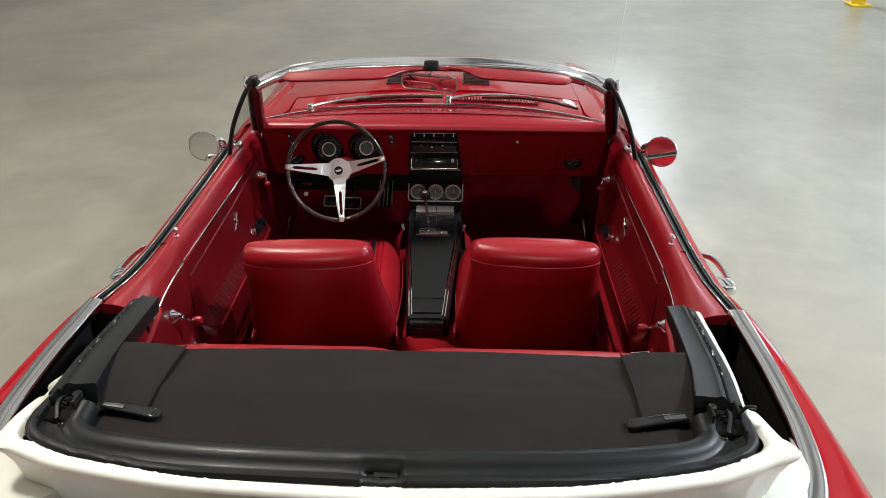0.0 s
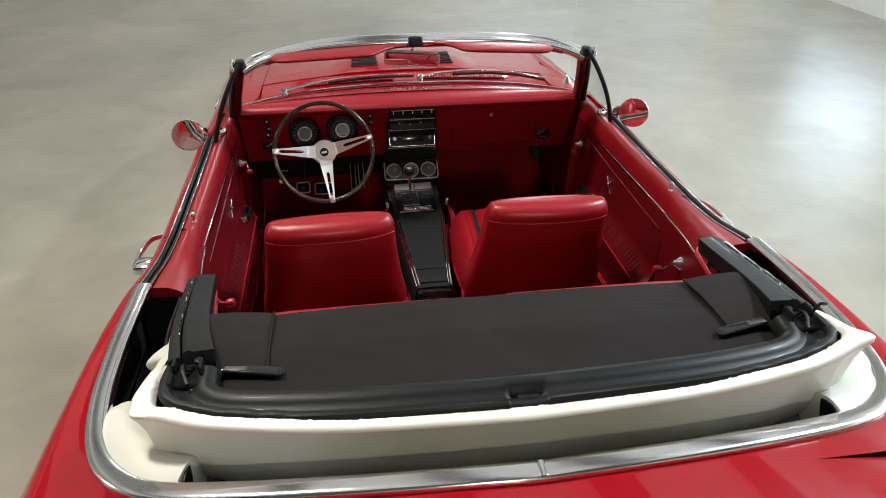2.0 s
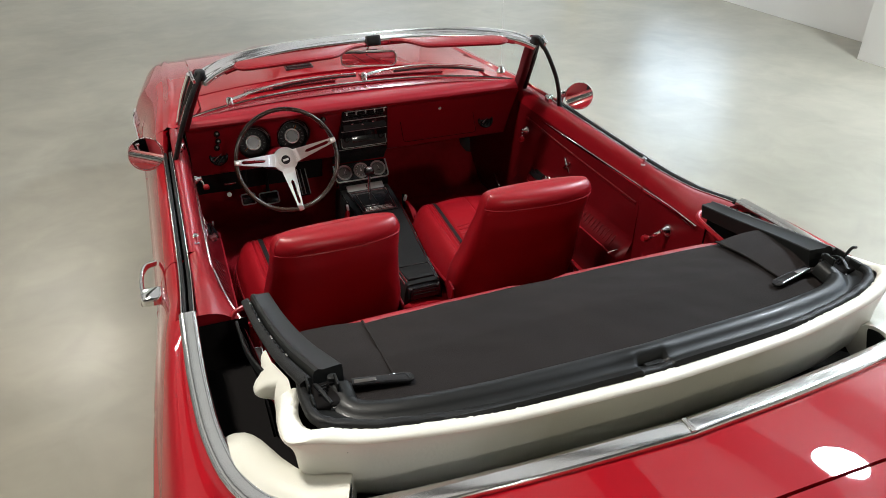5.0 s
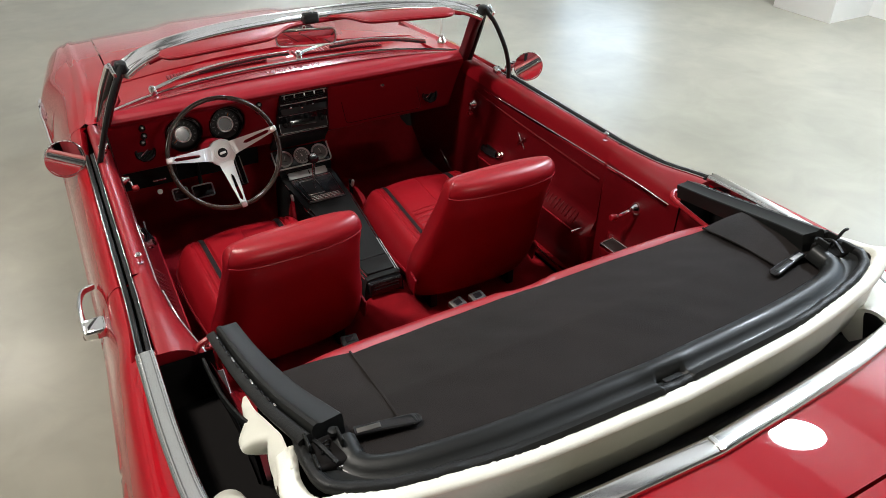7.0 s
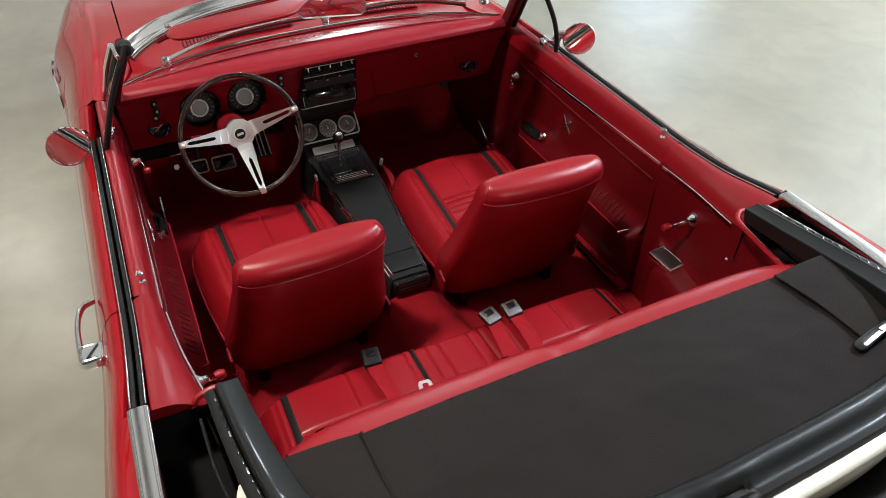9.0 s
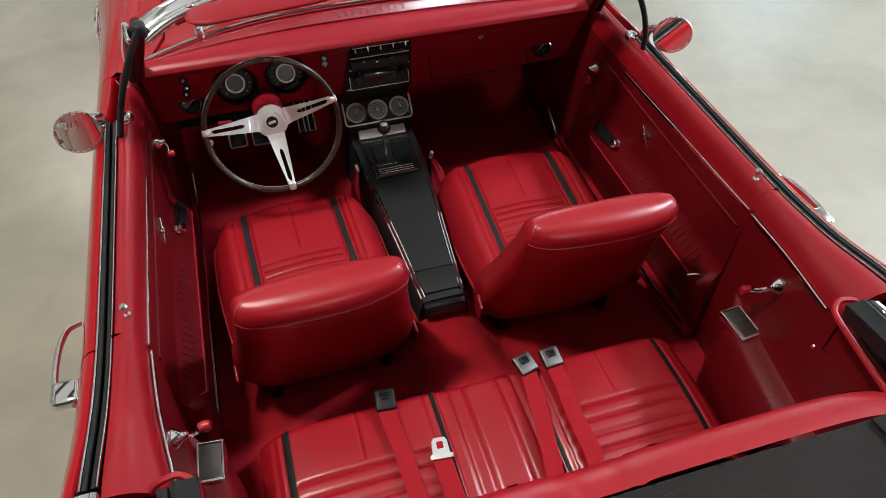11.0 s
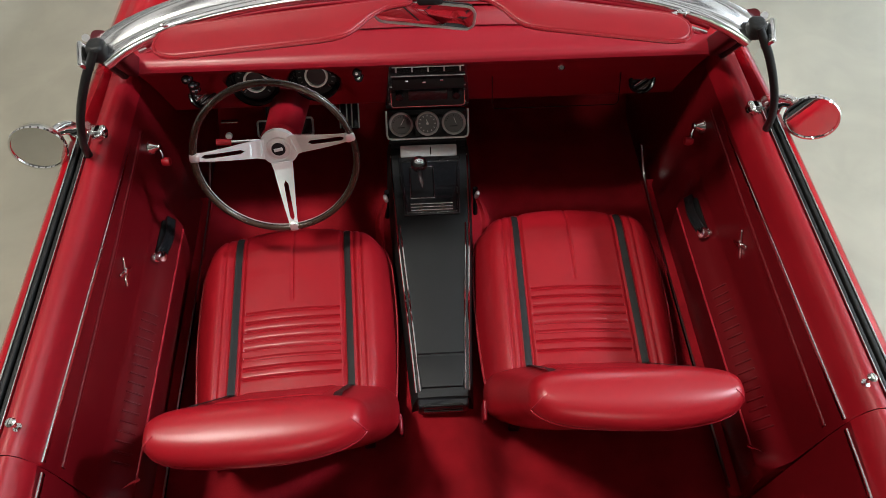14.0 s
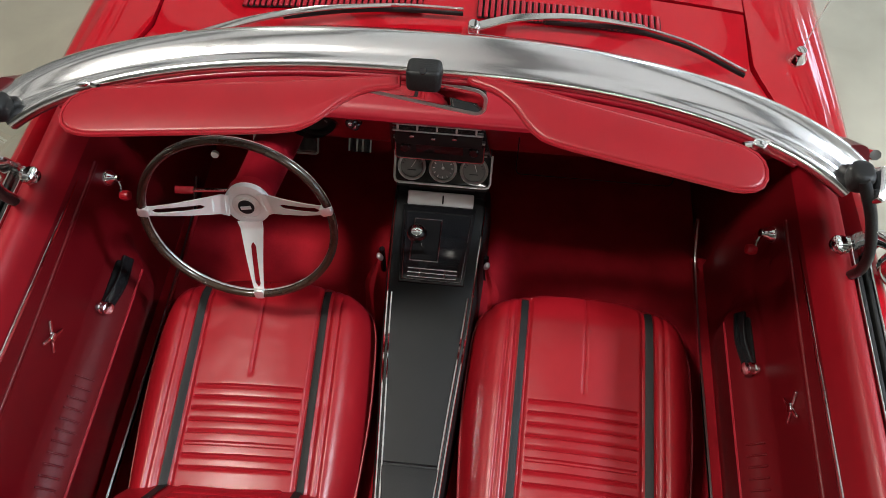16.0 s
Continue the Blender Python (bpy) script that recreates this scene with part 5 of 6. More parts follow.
# ---------------------------------------------------------------- front seats
cush_w = spl([(0.0, 0.226), (0.3, 0.250), (0.6, 0.260), (0.80, 0.257), (0.90, 0.246), (0.95, 0.226), (0.98, 0.195), (1.0, 0.155)])


def groove(d, w):
    return math.exp(-(d / w) ** 2)


def cushion_z(x, v):
    """Height of the seat top at x (across) and v (0 back, 1 front)."""
    e = abs(x) / max(0.02, cush_w(v))
    z = 0.513 + 0.018 * v - 0.050 * max(0, v - 0.86) ** 2 / 0.02 * 0.6
    z -= 0.085 * e ** 9 + 0.010 * e ** 2
    z += groove(abs(x) - 0.196, 0.040) * 0.016
    z -= 0.007 * groove(abs(x) - 0.129, 0.005) + 0.005 * groove(abs(x) - 0.157, 0.004) + 0.005 * groove(abs(x) - 0.177, 0.004)
    if abs(x) < 0.118:
        for k in range(8):
            z -= 0.006 * groove(v - (0.279 + 0.041 * k), 0.0045)
        z += 0.006 * (1 - (x / 0.118) ** 2)
        if v > 0.60:
            z -= 0.004 * groove(x, 0.003) * min(1, (v - 0.60) / 0.02)
    z += 0.0008 * noise.noise((x * 14, v * 9, 2.0)) + 0.0004 * noise.noise((x * 40, v * 26, 7.0))
    return z


def cushion(u, v):
    v = 0.10 + 0.90 * v
    x = (2 * u - 1)
    x = math.copysign(abs(x) ** 0.85, x) * cush_w(v)
    return x, 0.105 + 0.61 * v, cushion_z(x, v)


BACK_TOP, ROLL = 0.846, 0.050  # where the head roll begins, and its height
back_hw = spl([(0.34, 0.232), (0.42, 0.250), (0.50, 0.248), (0.60, 0.230), (0.72, 0.212), (0.80, 0.203), (0.846, 0.200), (0.90, 0.197)])
back_th = spl([(0.34, 0.058), (0.46, 0.074), (0.60, 0.066), (0.75, 0.055), (0.846, 0.052), (0.90, 0.052)])
back_y = spl([(0.34, 0.222), (0.46, 0.186), (0.60, 0.127), (0.75, 0.062), (0.846, 0.020), (0.90, 0.008)])


def back_point(a, z, k=0.0):
    """A point of the seat back at an angle round it: k, in radians, climbs over the head roll."""
    c = max(0.02, math.cos(k)) ** 0.8
    zz = z + ROLL * math.sin(k)
    hw, th = back_hw(zz) - 0.030 * (1 - c), back_th(zz) * c
    ca, sa = math.cos(a), math.sin(a)
    x = hw * math.copysign(abs(ca) ** 0.45, ca)
    y = th * math.copysign(abs(sa) ** 0.62, sa)
    if sa < 0:
        y -= 0.020 * (1 - (x / hw) ** 2) * c
    y += 0.0020 * noise.noise((x * 11, zz * 11, 4.0 + math.copysign(3, sa)))
    return Vector((x, back_y(zz) + y, zz + 0.006 * math.sin(k) * (1 - (x / hw) ** 2)))


def back_shape(n=72, low=34, roll=22):
    secs = [[back_point(2 * math.pi * j / n, 0.34 + (BACK_TOP - 0.34) * i / low) for j in range(n)] for i in range(low)]
    secs += [[back_point(2 * math.pi * j / n, BACK_TOP, radians(89) * i / roll) for j in range(n)] for i in range(roll + 1)]
    return rings(secs)


def front_y(z):
    return back_y(z) + back_th(z)


def seat(x0, y0, turn, label):
    base = part("front_seat", grid(cushion, 220, 150), VINYL, car, label)
    turned = pose(x0, 0.45 + y0, 0, 0, 0, turn) @ Matrix.Translation((0, -0.45, 0))
    base.location, base.rotation_euler = turned.to_translation(), turned.to_euler()
    edge = [(cush_w(v), 0.105 + 0.61 * v) for v in np.linspace(0.10, 1.0, 61)]
    loop = [(x, y) for x, y in edge] + [(-x, y) for x, y in reversed(edge)]
    top = [Vector((x, y, cushion_z(x, (y - 0.105) / 0.61) + 0.001)) for x, y in loop]
    low = [Vector((x * 0.94, 0.12 + (y - 0.105) * 0.965, 0.375)) for x, y in loop]
    mid = [Vector((x * 1.012, y + 0.002, 0.42)) for x, y in loop]
    part("seat_skirt", rings([low, mid, top], True, False), VINYL, base)
    part("piping", tube([Vector((x * 1.0, y, cushion_z(x, (y - 0.105) / 0.61) + 0.002)) for x, y in loop], 0.0032, 6, True), PIPING, base, "raised red piping")
    for s in (1, -1):
        part("stripe", grid(lambda u, v: (s * (0.1335 + 0.017 * u), 0.105 + 0.61 * (0.10 + 0.865 * v), cushion_z(s * (0.1335 + 0.017 * u), 0.10 + 0.865 * v) + 0.0022), 2, 70), CONSOLE, base, "black vinyl stripe")
    part("seat_base", solid(-0.19, 0.19, 0.18, 0.66, 0.335, 0.385), DARK, base, "dark seat frame")
    back = part("backrest", back_shape(), VINYL, base, "smooth red vinyl seat back with a stitched head roll")
    # the seam of the head roll: along its rear edge, then up and over at both ends
    rear = [back_point(a, BACK_TOP - 0.004) for a in np.linspace(math.pi * 1.10, math.pi * 1.90, 40)]
    ends = [[back_point(a, BACK_TOP - 0.004 + 0.004 * min(1, 3 * k), k) for k in np.linspace(0, radians(80), 14)] for a in (math.pi * 1.10, math.pi * 1.90)]
    part("seam", tube(list(reversed(ends[0])) + rear[1:-1] + ends[1], 0.0019, 6), PIPING, back, "stitched seam")

    def pleat(u, v):
        edge = min(1, v / 0.04, (1 - v) / 0.04, u / 0.06, (1 - u) / 0.06)
        z = 0.50 + 0.28 * v
        return (2 * u - 1) * 0.118, front_y(z) + 0.004 - 0.016 * (1 - edge) - 0.006 * sum(groove(v - (0.10 + 0.11 * k), 0.012) for k in range(8)), z
    part("back_pleats", grid(pleat, 40, 90), VINYL, back)
    for s in (1, -1):
        part("stripe", grid(lambda u, v: (s * (0.131 + 0.017 * u), front_y(0.47 + 0.35 * v) + 0.002 - 0.008 * max(0, v - 0.9) * 10, 0.47 + 0.35 * v), 2, 20), CONSOLE, back, "black vinyl stripe")
        part("back_hinge", sided(block(0.010, 0.05, 0.08, 0.005, Matrix.Translation((0.250, 0.16, 0.42)) @ pose(0, 0, 0, 15, 0, 0)), s), DASH, base)
        part("seat_track", sided(solid(0.15, 0.18, 0.16, 0.62, 0.278, 0.345), s), RAIL, base)
    return base


seat(-0.368, -0.018, 2.6, "red vinyl bucket seat with black stripes behind the wheel")
seat(0.360, 0.010, -1.8, "red vinyl bucket seat with black stripes for the passenger")

# ---------------------------------------------------------------- rear seat
def rear_z(x, v):
    """Height of the rear bench; v from its front edge (0) to the back (1)."""
    z = 0.482 - 0.070 * max(0, 1 - v / 0.10) ** 2.2 + 0.012 * math.sin(math.pi * min(1, v * 1.2)) - 0.02 * max(0, v - 0.6)
    e = abs(x) / 0.578
    z -= 0.07 * e ** 14
    a = abs(x)
    for seam, w, d in ((0.135, 0.0045, 0.006), (0.155, 0.004, 0.004), (0.515, 0.0045, 0.006), (0.535, 0.004, 0.005), (0.045, 0.005, 0.007), (0.088, 0.004, 0.005)):
        z -= d * groove(a - seam, w)
    if 0.16 < a < 0.50:
        blend = min(1, (a - 0.16) / 0.012, (0.50 - a) / 0.012)
        for k in range(6):
            z -= 0.006 * blend * groove(v - (0.40 + 0.085 * k), 0.010)
        if v < 0.36:
            z -= 0.006 * groove(a - 0.33, 0.004)
    if a < 0.12:
        z -= 0.008
    return z


bench = part("rear_seat", merge(grid(lambda u, v: (0.578 * (2 * u - 1), -0.068 - 0.47 * v, rear_z(0.578 * (2 * u - 1), v)), 200, 80), grid(lambda u, v: (0.578 * (2 * u - 1), -0.068 - 0.012 * v, rear_z(0.578 * (2 * u - 1), 0) - 0.10 * v), 60, 3), *[grid(lambda u, v: (s * 0.578, -0.068 - 0.47 * u, rear_z(0.578, u) - 0.12 * v), 20, 2) for s in (1, -1)]), VINYL, car, "red vinyl rear bench seat with black stripes")
part("piping", tube([(x, -0.067, rear_z(x, 0) + 0.001) for x in np.linspace(-0.56, 0.56, 50)], 0.0035, 6), PIPING, bench, "raised red piping")
for x in (-0.505, -0.127, 0.127, 0.505):
    part("stripe", grid(lambda u, v: (x - 0.009 + 0.018 * u, -0.069 - 0.45 * v, rear_z(x - 0.009 + 0.018 * u, 0.957 * v) + 0.0025), 2, 60), CONSOLE, bench, "black vinyl stripe")


def rear_back(u, v):
    x = 0.572 * (2 * u - 1)
    a = abs(x)
    z = 0.47 + 0.566 * v
    y = -0.455 - 0.165 * v
    e = a / 0.572
    y -= 0.03 * e ** 10
    if v > 0.88:
        k = (v - 0.88) / 0.12
        y -= 0.050 * k * k
        z -= 0.026 * k * k
    z -= 0.010 * max(0, 1 - (a / 0.055) ** 4)
    y -= 0.006 * groove(a - 0.060, 0.006) + (0.006 * sum(groove(v - (0.12 + 0.1 * i), 0.012) for i in range(5)) if 0.16 < a < 0.50 else 0)
    return x, y, z


back = part("backrest", grid(rear_back, 120, 60), VINYL, bench, "red vinyl rear backrest")
for x in (-0.505, -0.127, 0.127, 0.505):
    part("stripe", grid(lambda u, v: tuple(Vector(rear_back((x - 0.009 + 0.018 * u) / 1.144 + 0.5, v * 0.9)) + Vector((0, 0.0025, 0))), 2, 40), CONSOLE, back, "black vinyl stripe")

for x, lean, n in ((-0.248, -6, "dark"), (0.128, 14, "chrome"), (0.201, 4, "chrome")):
    m = pose(x, -0.105, 0.506, 10, 0, lean)
    b = part("belt_buckle", moved(slab(rrect(0.052, 0.056, 0.006, 3), 0.020, 0.005), m @ Matrix.Translation((0, 0, -0.006))), (RAIL if n == "dark" else SMOKED), car, "square %s seat belt buckle lying on the bench" % n)
    part("buckle_button", moved(slab(rrect(0.026, 0.020, 0.003, 3), 0.004, 0.0015), m @ Matrix.Translation((0, 0.008, 0.0125))), BLACK, b)
    run = path([(x, -0.13, 0.503), (x - 0.002 * lean * 0.3, -0.20, 0.507), (x - 0.002 * lean, -0.32, 0.506), (x - 0.003 * lean, -0.45, 0.490), (x - 0.003 * lean, -0.53, 0.46)], 40)
    part("belt_web", rings([[p + Vector((c * 0.023 * (1 - 0.25 * abs(noise.noise((i * 0.12, x, 2)))) + 0.006 * noise.noise((i * 0.10, x * 9, 5)), 0.004 * c * noise.noise((i * 0.2, x, 6)), 0.003 + 0.007 * abs(noise.noise((i * 0.16, c * 0.9, x * 7))) * min(1, i / 6))) for c in np.linspace(-1, 1, 9)] for i, p in enumerate(run)], False), BELT, b, "red seat belt webbing, loosely folded", 80)
tongue = [(-0.027, 0.0), (0.027, 0.0), (0.028, 0.010), (0.021, 0.014), (0.019, 0.045), (0.013, 0.054), (-0.013, 0.054), (-0.019, 0.045), (-0.021, 0.014), (-0.028, 0.010)]
tm = pose(-0.156, -0.300, 0.511, 3, 0, -6)
tg = part("belt_tongue", moved(slab(tongue, 0.006, 0.002), tm), GREYTRIM, car, "pale metal belt tongue lying on the bench")
part("tongue_slot", moved(slab(rrect(0.016, 0.018, 0.003, 3), 0.003, 0.001), tm @ Matrix.Translation((0, 0.034, 0.0045))), BELT, tg)
part("belt_web", sweep(path([(-0.156, -0.294, 0.508), (-0.152, -0.40, 0.502), (-0.145, -0.53, 0.47)], 12), rrect(0.046, 0.004, 0.0018)), BELT, tg, "red seat belt webbing")

# ---------------------------------------------------------------- folded top
def boot_z(x, y):
    f = (y + 0.69) / -0.33
    return 1.030 + 0.026 * min(1, max(0, f) * 2.2) + 0.010 * (1 - (x / 0.58) ** 2) - 0.004 * f + 0.0032 * noise.noise((x * 5, y * 7, 3.0)) + 0.0016 * noise.noise((x * 16 + y * 9, y * 20, 8.0)) - 0.03 * max(0, -f * 20) ** 2


roof = part("folded_top", merge(grid(lambda u, v: (0.575 * (2 * u - 1), -0.688 - 0.35 * v, boot_z(0.575 * (2 * u - 1), -0.688 - 0.35 * v)), 140, 50), grid(lambda u, v: (0.575 * (2 * u - 1), -0.688 + 0.006 * math.sin(v * 3.1), boot_z(0.575 * (2 * u - 1), -0.688) - 0.045 * v), 80, 4)), CLOTH, car, "folded convertible top lying under a black cloth panel")
for s in (1, -1):
    flap = [Vector((s * 0.452, -0.692, boot_z(0.455, -0.70) + 0.006)), Vector((s * 0.452, -0.80, boot_z(0.455, -0.80) + 0.007)), Vector((s * 0.450, -0.90, boot_z(0.45, -0.90) + 0.006))]
    part("side_flap", grid(lambda u, v: (s * (0.452 + 0.13 * u), -0.690 - 0.22 * v, boot_z(0.455, -0.69 - 0.24 * v) + 0.006 + 0.010 * u * (1 - v) + 0.004 * math.sin(3 * u)), 14, 14), CLOTH, roof, "black cloth side flap")
    part("flap_hem", tube(path([tuple(p + Vector((0, 0, 0.002))) for p in flap], 14), 0.0026, 6), CLOTH, roof)
    # side rail: a pressed channel that widens to the rear, with a slotted rubber strip along its outer side
    rail_c = path([(s * 0.6415, -0.458, 0.996), (s * 0.632, -0.58, 1.020), (s * 0.611, -0.75, 1.061), (s * 0.580, -0.893, 1.100)], 36)
    plate = [(0.031, -0.034), (0.0345, -0.004), (0.0345, 0.0045), (0.0330, 0.0062), (0.004, 0.0085), (-0.002, 0.0118), (-0.008, 0.0105), (-0.0115, 0.006), (-0.013, -0.002), (-0.013, -0.034)]
    strip = [(-0.0145, -0.020), (-0.0145, 0.001), (-0.016, 0.0035), (-0.020, 0.0045), (-0.0325, 0.0010), (-0.0345, -0.001), (-0.0345, -0.0045), (-0.028, -0.008), (-0.024, -0.020)]
    across = lambda o: [(s * x, z) for x, z in o]
    rail = part("side_rail", sweep(rail_c, across(plate), scale=lambda u: 0.94 + 0.14 * u + 0.12 * u * u), RAIL, roof, "black painted top side rail", 28)
    part("rail_strip", sweep([p + Vector((0, 0, 0.0010 * noise.noise((i * 0.7, s, 2.0)))) for i, p in enumerate(rail_c)], across(strip), scale=lambda u: 0.94 + 0.14 * u + 0.10 * u * u), RUBBER, rail, "black rubber strip with slots", 50)
    for i in range(13):
        p, q = rail_c[3 + 2 * i], rail_c[4 + 2 * i]
        m = facing(p + Vector((s * 0.0185, 0, 0.0055)), (0, -0.1, 1), tuple(q - p))
        part("rail_slot", block(0.0035, 0.013 if i % 3 else 0.008, 0.003, 0.001, m), BLACK if i % 4 else PEWTER, rail)
    if s > 0:
        part("vinyl_edge", sweep([p + Vector((0.041 + 0.004 * u, 0, -0.010 - 0.004 * u + 0.002 * noise.noise((u * 9, 1, 4)))) for u, p in [(i / 36, p) for i, p in enumerate(rail_c)]], rrect(0.011, 0.005, 0.002)), CREAM, roof, "white vinyl edge showing beside the rail")
    part("rail_link", sweep(path([(s * 0.692, -0.49, 0.955), (s * 0.688, -0.60, 0.972), (s * 0.676, -0.70, 0.996), (s * 0.655, -0.80, 1.030)], 14), rrect(0.006, 0.022, 0.002)), RAIL, rail)
    # latch handle and hinge
    grip = path([(s * 0.528, -0.898, 1.072), (s * 0.49, -0.905, 1.070), (s * 0.45, -0.912, 1.068), (s * 0.417, -0.918, 1.066)], 20)
    lat = part("latch_handle", sweep(grip, rrect(0.024, 0.009, 0.0042), scale=lambda u: (0.80 + 0.25 * u) * (1 if u < 0.9 else 1 - 0.6 * ((u - 0.9) / 0.1) ** 2)), BLACK, roof, "glossy black latch handle with a notch")
    # metal inset put in for the bright ceiling reflection on the handle
    part("latch_notch", block(0.040, 0.010, 0.002, 0.0009, Matrix.Translation((s * 0.505, -0.904, 1.0748)) @ pose(0, 0, 0, 0, 0, s * 8)), SMOKED, lat, "grey metal inset standing for the ceiling's reflection")
    hinge = part("hinge", merge(block(0.058, 0.062, 0.034, 0.006, Matrix.Translation((s * 0.585, -0.926, 1.072)))), DARK, roof, "black hinge joint in its recess")
    for dx, dy, h in ((0.022, 0.020, 0.030), (0.022, -0.022, 0.024), (-0.026, 0.006, 0.034)):
        part("hinge_lug", block(0.005, 0.030, h, 0.002, Matrix.Translation((s * (0.585 + dx), -0.926 + dy, 1.084 + h / 4))), RAIL, hinge)
    for k in range(3):
        c = Vector((s * (0.580 + 0.003 * k), -0.914 - 0.008 * k, 1.089))
        part("spring_coil", tube([c + Vector((0.007 * math.cos(w), 0.001 * math.sin(2 * w), 0.007 * math.sin(w))) for w in np.linspace(0, 2 * math.pi, 13)[:-1]], 0.0020, 6, True, up=(0, 1, 0)), BLACK, hinge)
    part("hinge_bolt", lathe([(0.0, 0.0), (0.009, 0.0), (0.008, 0.006), (0.0, 0.008)], 12, Matrix.Translation((s * 0.564, -0.906, 1.098))), RAIL, hinge)
    part("hinge_strut", sweep(path([(s * 0.596, -0.890, 1.085), (s * 0.590, -0.925, 1.100), (s * 0.578, -0.958, 1.092)], 10), rrect(0.007, 0.004, 0.0015)), RUBBER, hinge)
    if s > 0:
        part("cable_end", tube(path([(s * 0.606, -0.92, 1.100), (s * 0.616, -0.925, 1.122), (s * 0.630, -0.922, 1.118)], 8), 0.0035, 6), RUBBER, hinge)

# the upturned header of the top, wrapping round the rear corners
HL = [(0.566, -0.912, 1.080), (0.566, -0.950, 1.075), (0.540, -0.986, 1.073), (0.46, -1.012, 1.076), (0.28, -1.032, 1.079), (0.0, -1.042, 1.081)]
hh = path(HL, 150)
hl = hh + [Vector((-p.x, p.y, p.z)) for p in reversed(hh[:-1])]
# profile: across runs from the cabin side (positive) to the rear
hp = [(-0.036, -0.014), (-0.038, 0.000), (-0.032, 0.007), (-0.022, 0.004), (-0.012, 0.002), (-0.002, 0.010), (0.012, 0.017), (0.026, 0.014), (0.034, 0.004), (0.036, -0.014)]
hv, hf = sweep(hl, hp)
notched = []
for x, y, z in hv:
    cut, swell, across = max(0.0, 1 - (x / 0.034) ** 10) if abs(x) < 0.034 else 0.0, math.exp(-(x / 0.055) ** 4), y + 1.042
    z += (-0.008 * cut if across < -0.006 else 0.0) + (0.004 * swell if -0.006 < across < 0.016 else 0.0)
    notched.append((x, y + (0.004 * cut if -0.016 < across < -0.006 else 0.0), z))
hdr = part("top_header", (notched, hf), RAIL, roof, "black painted metal header of the folded top, notched in its middle", 60)
part("notch_plate", block(0.040, 0.014, 0.004, 0.0015, Matrix.Translation((0.004, -1.053, 1.0775)) @ Matrix.Rotation(radians(-10), 4, "X")), CONSOLE, hdr, "dull black plate in the notch")
SEAL = [(0.612, -0.865, 1.076), (0.617, -0.93, 1.086), (0.613, -0.976, 1.090), (0.588, -1.002, 1.088), (0.50, -1.030, 1.081), (0.28, -1.058, 1.073), (0.0, -1.069, 1.073)]
sh = path(SEAL, 70)
sl = sh + [Vector((-p.x, p.y, p.z)) for p in reversed(sh[:-1])]
part("header_seal", sweep([p + Vector((0.0012 * noise.noise((i * 0.5, 0, 0)), 0.002 * noise.noise((i * 0.4, 3, 0)), 0.003 * noise.noise((i * 0.45, 7, 0)))) for i, p in enumerate(sl)], rrect(0.020, 0.020, 0.008)), RUBBER, roof, "wavy black rubber seal along the header")
for s in (1, -1):
    inner_edge = path([(0.40, -1.030, 1.078), (0.50, -1.006, 1.078), (0.555, -0.975, 1.078), (0.578, -0.93, 1.078), (0.586, -0.872, 1.076)], 24)
    outer_edge = path([(0.40, -1.050, 1.078), (0.50, -1.030, 1.084), (0.588, -1.000, 1.090), (0.612, -0.972, 1.092), (0.614, -0.872, 1.080)], 24)
    part("corner_plate", sided(merge(grid(lambda u, v: inner_edge[round(u * 24)].lerp(outer_edge[round(u * 24)], v) - Vector((0, 0, 0.006 * math.sin(math.pi * v))), 24, 6), grid(lambda u, v: outer_edge[round(u * 24)] - Vector((0, 0, 0.025 * v)), 24, 1)), s), RAIL, hdr, "black pressed metal corner")
    part("corner_bolt", lathe([(0.0, 0.0), (0.007, 0.0), (0.006, 0.004), (0.0, 0.005)], 10, Matrix.Translation((s * 0.574, -0.955, 1.078))), PEWTER, hdr)


def rim(p, out, dz, wave=0.0, k=0.0):
    d = Vector((p.x, p.y + 0.72, 0))
    d = Vector((d.x * 0.8, d.y, 0)).normalized()
    return p + d * (out + wave * math.sin(k * 1.7) + wave * 0.6 * math.sin(k * 3.1 + 1)) + Vector((0, 0, dz))


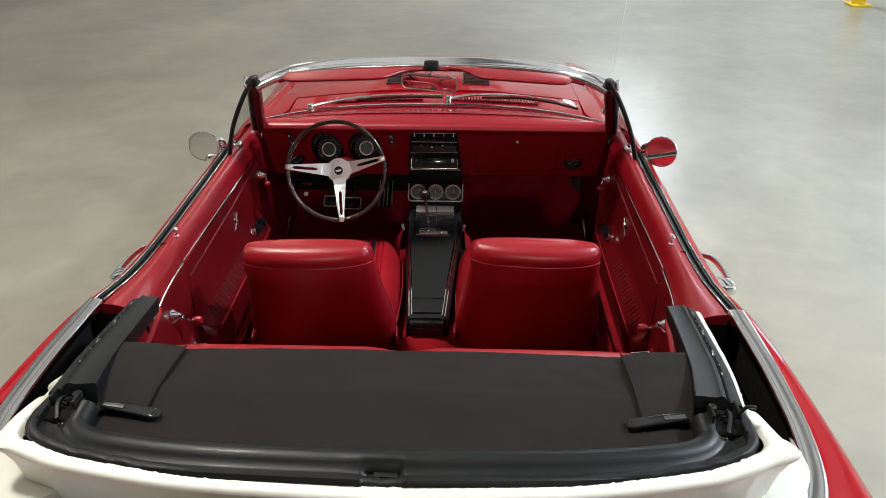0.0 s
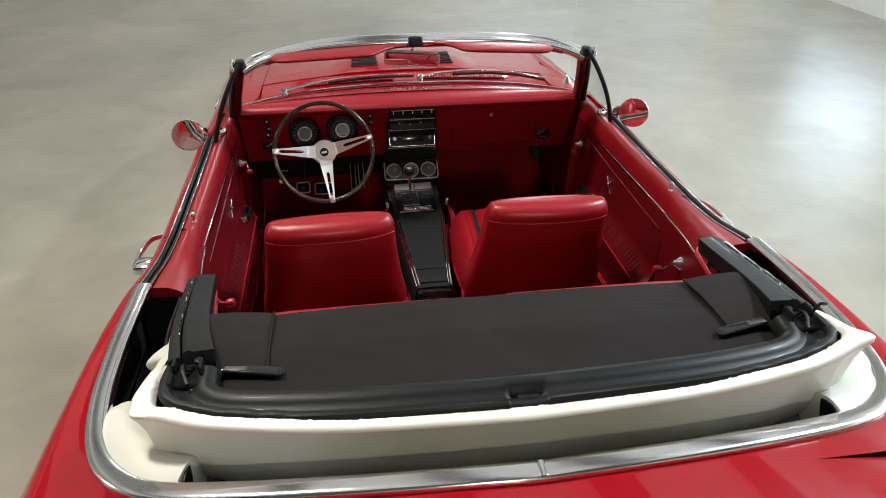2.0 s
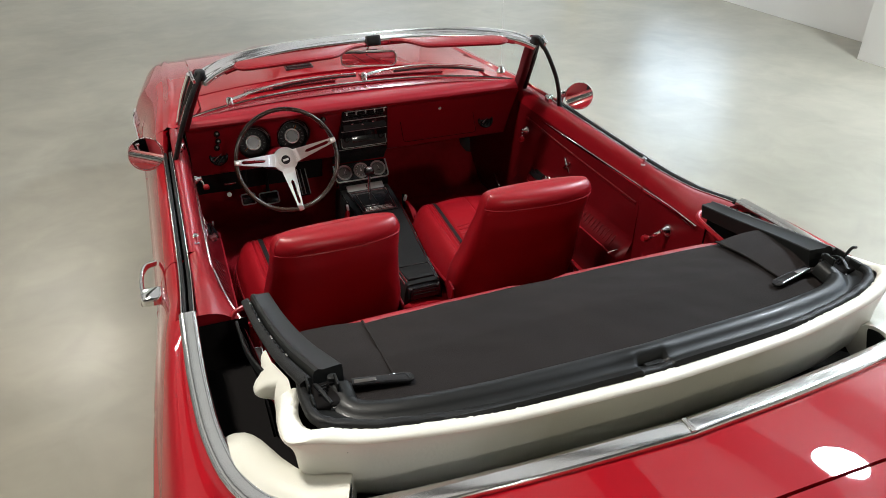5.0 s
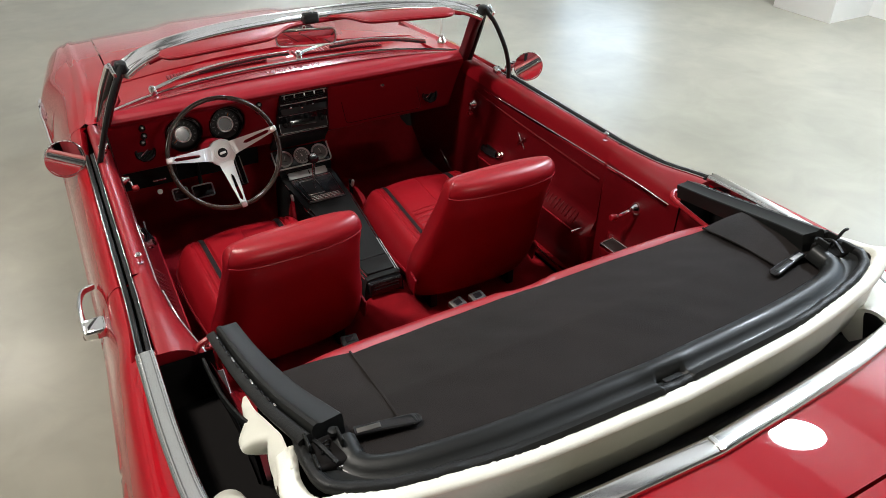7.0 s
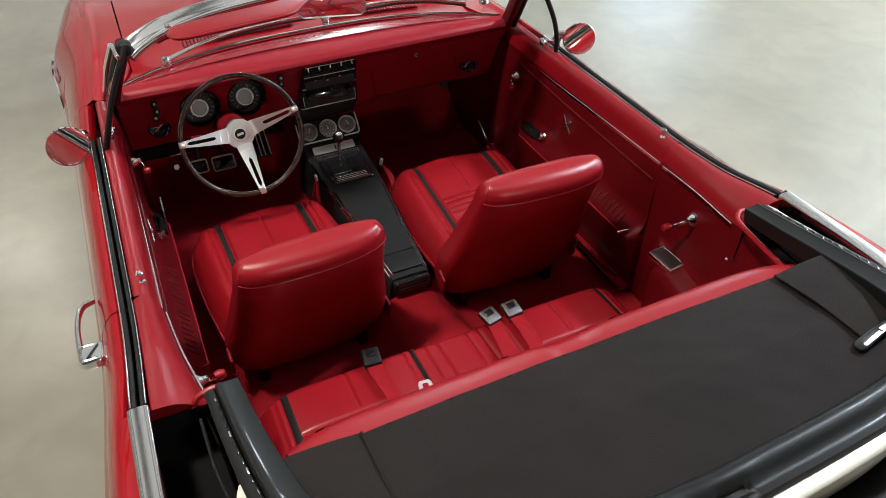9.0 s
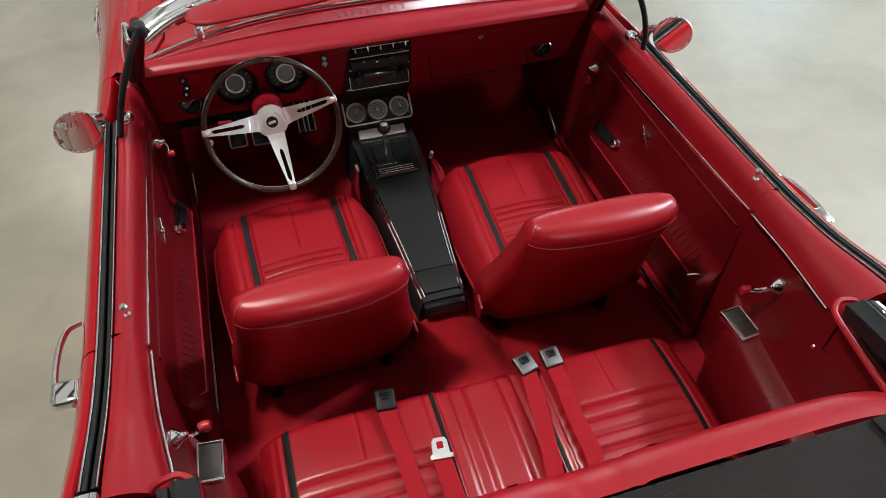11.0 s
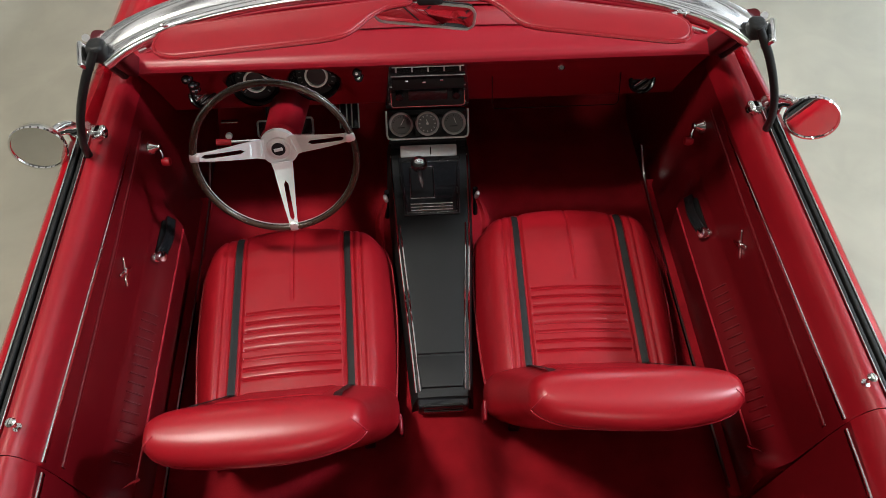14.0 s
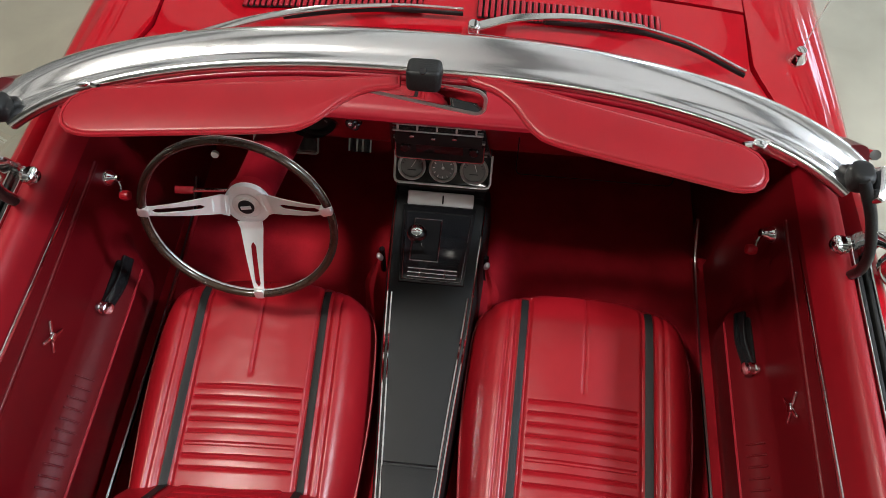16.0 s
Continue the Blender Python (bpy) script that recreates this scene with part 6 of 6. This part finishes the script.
# cream vinyl of the top: bulging over the header's edge and hanging down into the well
WL = [(0.640, -0.885, 1.076), (0.646, -0.92, 1.083), (0.652, -0.955, 1.088), (0.645, -0.998, 1.097), (0.610, -1.020, 1.094), (0.52, -1.046, 1.084), (0.28, -1.074, 1.077), (0.0, -1.084, 1.076)]
wh = path(WL, 170)
wl = wh + [Vector((-p.x, p.y, p.z)) for p in reversed(wh[:-1])]
secs = []
for i, p in enumerate(wl):
    k = i * 0.42
    corner = math.exp(-((abs(p.x) - 0.648) / 0.03) ** 2) * math.exp(-((p.y + 0.990) / (0.022 if p.x > 0 else 0.05)) ** 2)
    p = p + Vector((0, 0, -0.012 * corner if p.x < 0 else 0.006 * corner))
    sag = noise.noise((p.x * 4, p.y * 4, 5.0)) * 0.010 - abs(noise.noise((p.x * 9 + p.y * 5, p.y * 9, 2.0))) * 0.016 * min(1, max(0, (abs(p.x) - 0.25) / 0.2))
    torn = 0.0055 * noise.noise((k * 1.1, 0, 9.0)) + 0.0035 * noise.noise((k * 3.1, 4, 9.0))
    f = 0.15 + 0.85 * min(1, max(0, (-p.y - 0.86) / 0.10))
    flare = (0.020 if p.x > 0 else 0.006) * corner
    side = min(1, max(0, (abs(p.x) - 0.40) / 0.2))
    slack = sag * (0.4 + 0.6 * side)
    secs.append([rim(p, -0.021, -0.010), rim(p, -0.0165 + torn, -0.001), rim(p, -0.011 + torn, 0.0022 + torn * 0.4), rim(p, 0.002, 0.0014), rim(p, 0.011 + flare, 0.0), rim(p, 0.0166 + flare, -0.0030), rim(p, 0.0178 + flare * 0.95, -0.0085)]
                + [rim(p, (out + k * slack) * f + flare * fl, dz * f - 0.006) for out, dz, k, fl in ((0.0125, -0.020, 0.4, 0.6), (0.0085, -0.046, 0.9, 0.3), (0.008, -0.080, 1.4, 0.0), (0.004, -0.110, 1.2, 0.0), (-0.006, -0.140, 0.6, 0.0), (-0.040, -0.175, 0.0, 0.0))])
part("vinyl_rim", rings([q[:7] for q in secs], False), CREAM, roof, "white vinyl edge with a torn hem, folded over the header", 50)
# the skin's darker colour is part age, part painted shade below the rim
part("vinyl_skin", rings([q[6:] for q in secs], False), AGED_SHADED, roof, "grey-cream underside of the vinyl top, aged and with shade painted in", 80)


def crumpled(geo, amount, size):
    """The same shape, creased by sharp-edged noise."""
    out = []
    for x, y, z in geo[0]:
        q = Vector((x, y, z)) / size
        d = [abs(noise.noise(q + Vector((k * 7.3, 0, k * 3.1)))) - 0.25 for k in range(3)]
        out.append((x + d[0] * amount, y + d[1] * amount, z + d[2] * amount))
    return out, geo[1]


ear_keys = [spl([(-k[0], k[j]) for k in ((-0.688, 0.652, 1.022, 0.006, 0.008), (-0.705, 0.651, 1.026, 0.014, 0.030), (-0.725, 0.648, 1.022, 0.022, 0.052), (-0.755, 0.644, 1.034, 0.036, 0.068), (-0.785, 0.640, 1.046, 0.052, 0.082), (-0.806, 0.637, 1.054, 0.054, 0.080), (-0.816, 0.636, 1.058, 0.034, 0.058), (-0.830, 0.634, 1.064, 0.018, 0.050), (-0.850, 0.632, 1.071, 0.026, 0.066), (-0.875, 0.633, 1.077, 0.030, 0.085), (-0.90, 0.635, 1.082, 0.031, 0.095), (-0.93, 0.638, 1.086, 0.030, 0.10))]) for j in range(1, 5)]
EAR = [(-y, *[f(y) for f in ear_keys]) for y in np.linspace(0.688, 0.93, 62)]
for s in (1, -1):
    roll_c = path([(s * 0.735, -0.78, 0.870), (s * 0.738, -0.84, 0.915), (s * 0.728, -0.905, 0.945), (s * 0.690, -0.985, 0.950), (s * 0.635, -1.042, 0.955), (s * 0.578, -1.064, 0.958)], 40)
    part("vinyl_roll", crumpled(tube(roll_c, 0.051, 22, scale=lambda u: 0.62 + 0.38 * min(1, u * 2.2), flat=0.95), 0.006, 0.07), CREAM, roof, "rolled cream vinyl corner")
    e = roll_c[-1]
    # black disc stands in for the shade inside the roll's open end
    part("roll_mouth", tube([e + Vector((s * 0.002, 0, 0)), e + Vector((-s * 0.0015, -0.0005, 0))], 0.044, 18, flat=0.95), RUBBER, roof)
    # a loose ear of the vinyl, folded over beside the rail
    reach = 1.0 if s < 0 else 0.45
    ear = []
    for y, x_in, z_in, out, drop in EAR:
        c = []
        for k in range(13):
            w = k / 12
            bulge = math.sin(math.pi * min(1, w * 1.12)) ** 0.8
            q = Vector((s * (x_in + out * reach * bulge), y, z_in - drop * reach * w ** 1.2))
            c.append(q + Vector((0.004 * noise.noise(q * 30), 0.004 * noise.noise(q * 26 + Vector((5, 0, 0))), 0.005 * noise.noise(q * 22 + Vector((0, 9, 0))))) * min(1, w * 3))
        ear.append(c)
    part("vinyl_ear", rings(ear, False), CREAM, roof, "crumpled white vinyl corner", 60)
liner_c = path([(-0.60, -1.092, 0.935), (-0.30, -1.120, 0.950), (0.0, -1.130, 0.957), (0.30, -1.120, 0.950), (0.60, -1.092, 0.935)], 60)
liner = [[p + Vector((0, dy, dz + 0.007 * noise.noise((p.x * 7, dy * 30, 2.0)) + 0.004 * noise.noise((p.x * 19, dy * 50, 6.0)))) for dy, dz in ((-0.040, 0.020), (-0.020, 0.028), (0.0, 0.026), (0.018, 0.012), (0.034, -0.008), (0.052, -0.026), (0.075, -0.040), (0.10, -0.050), (0.13, -0.058))] for p in liner_c]
part("well_liner", rings(liner, False), BLACKVINYL, roof, "creased black vinyl liner in the well", 80)
# the well's sheets carry its shade as a near-black colour
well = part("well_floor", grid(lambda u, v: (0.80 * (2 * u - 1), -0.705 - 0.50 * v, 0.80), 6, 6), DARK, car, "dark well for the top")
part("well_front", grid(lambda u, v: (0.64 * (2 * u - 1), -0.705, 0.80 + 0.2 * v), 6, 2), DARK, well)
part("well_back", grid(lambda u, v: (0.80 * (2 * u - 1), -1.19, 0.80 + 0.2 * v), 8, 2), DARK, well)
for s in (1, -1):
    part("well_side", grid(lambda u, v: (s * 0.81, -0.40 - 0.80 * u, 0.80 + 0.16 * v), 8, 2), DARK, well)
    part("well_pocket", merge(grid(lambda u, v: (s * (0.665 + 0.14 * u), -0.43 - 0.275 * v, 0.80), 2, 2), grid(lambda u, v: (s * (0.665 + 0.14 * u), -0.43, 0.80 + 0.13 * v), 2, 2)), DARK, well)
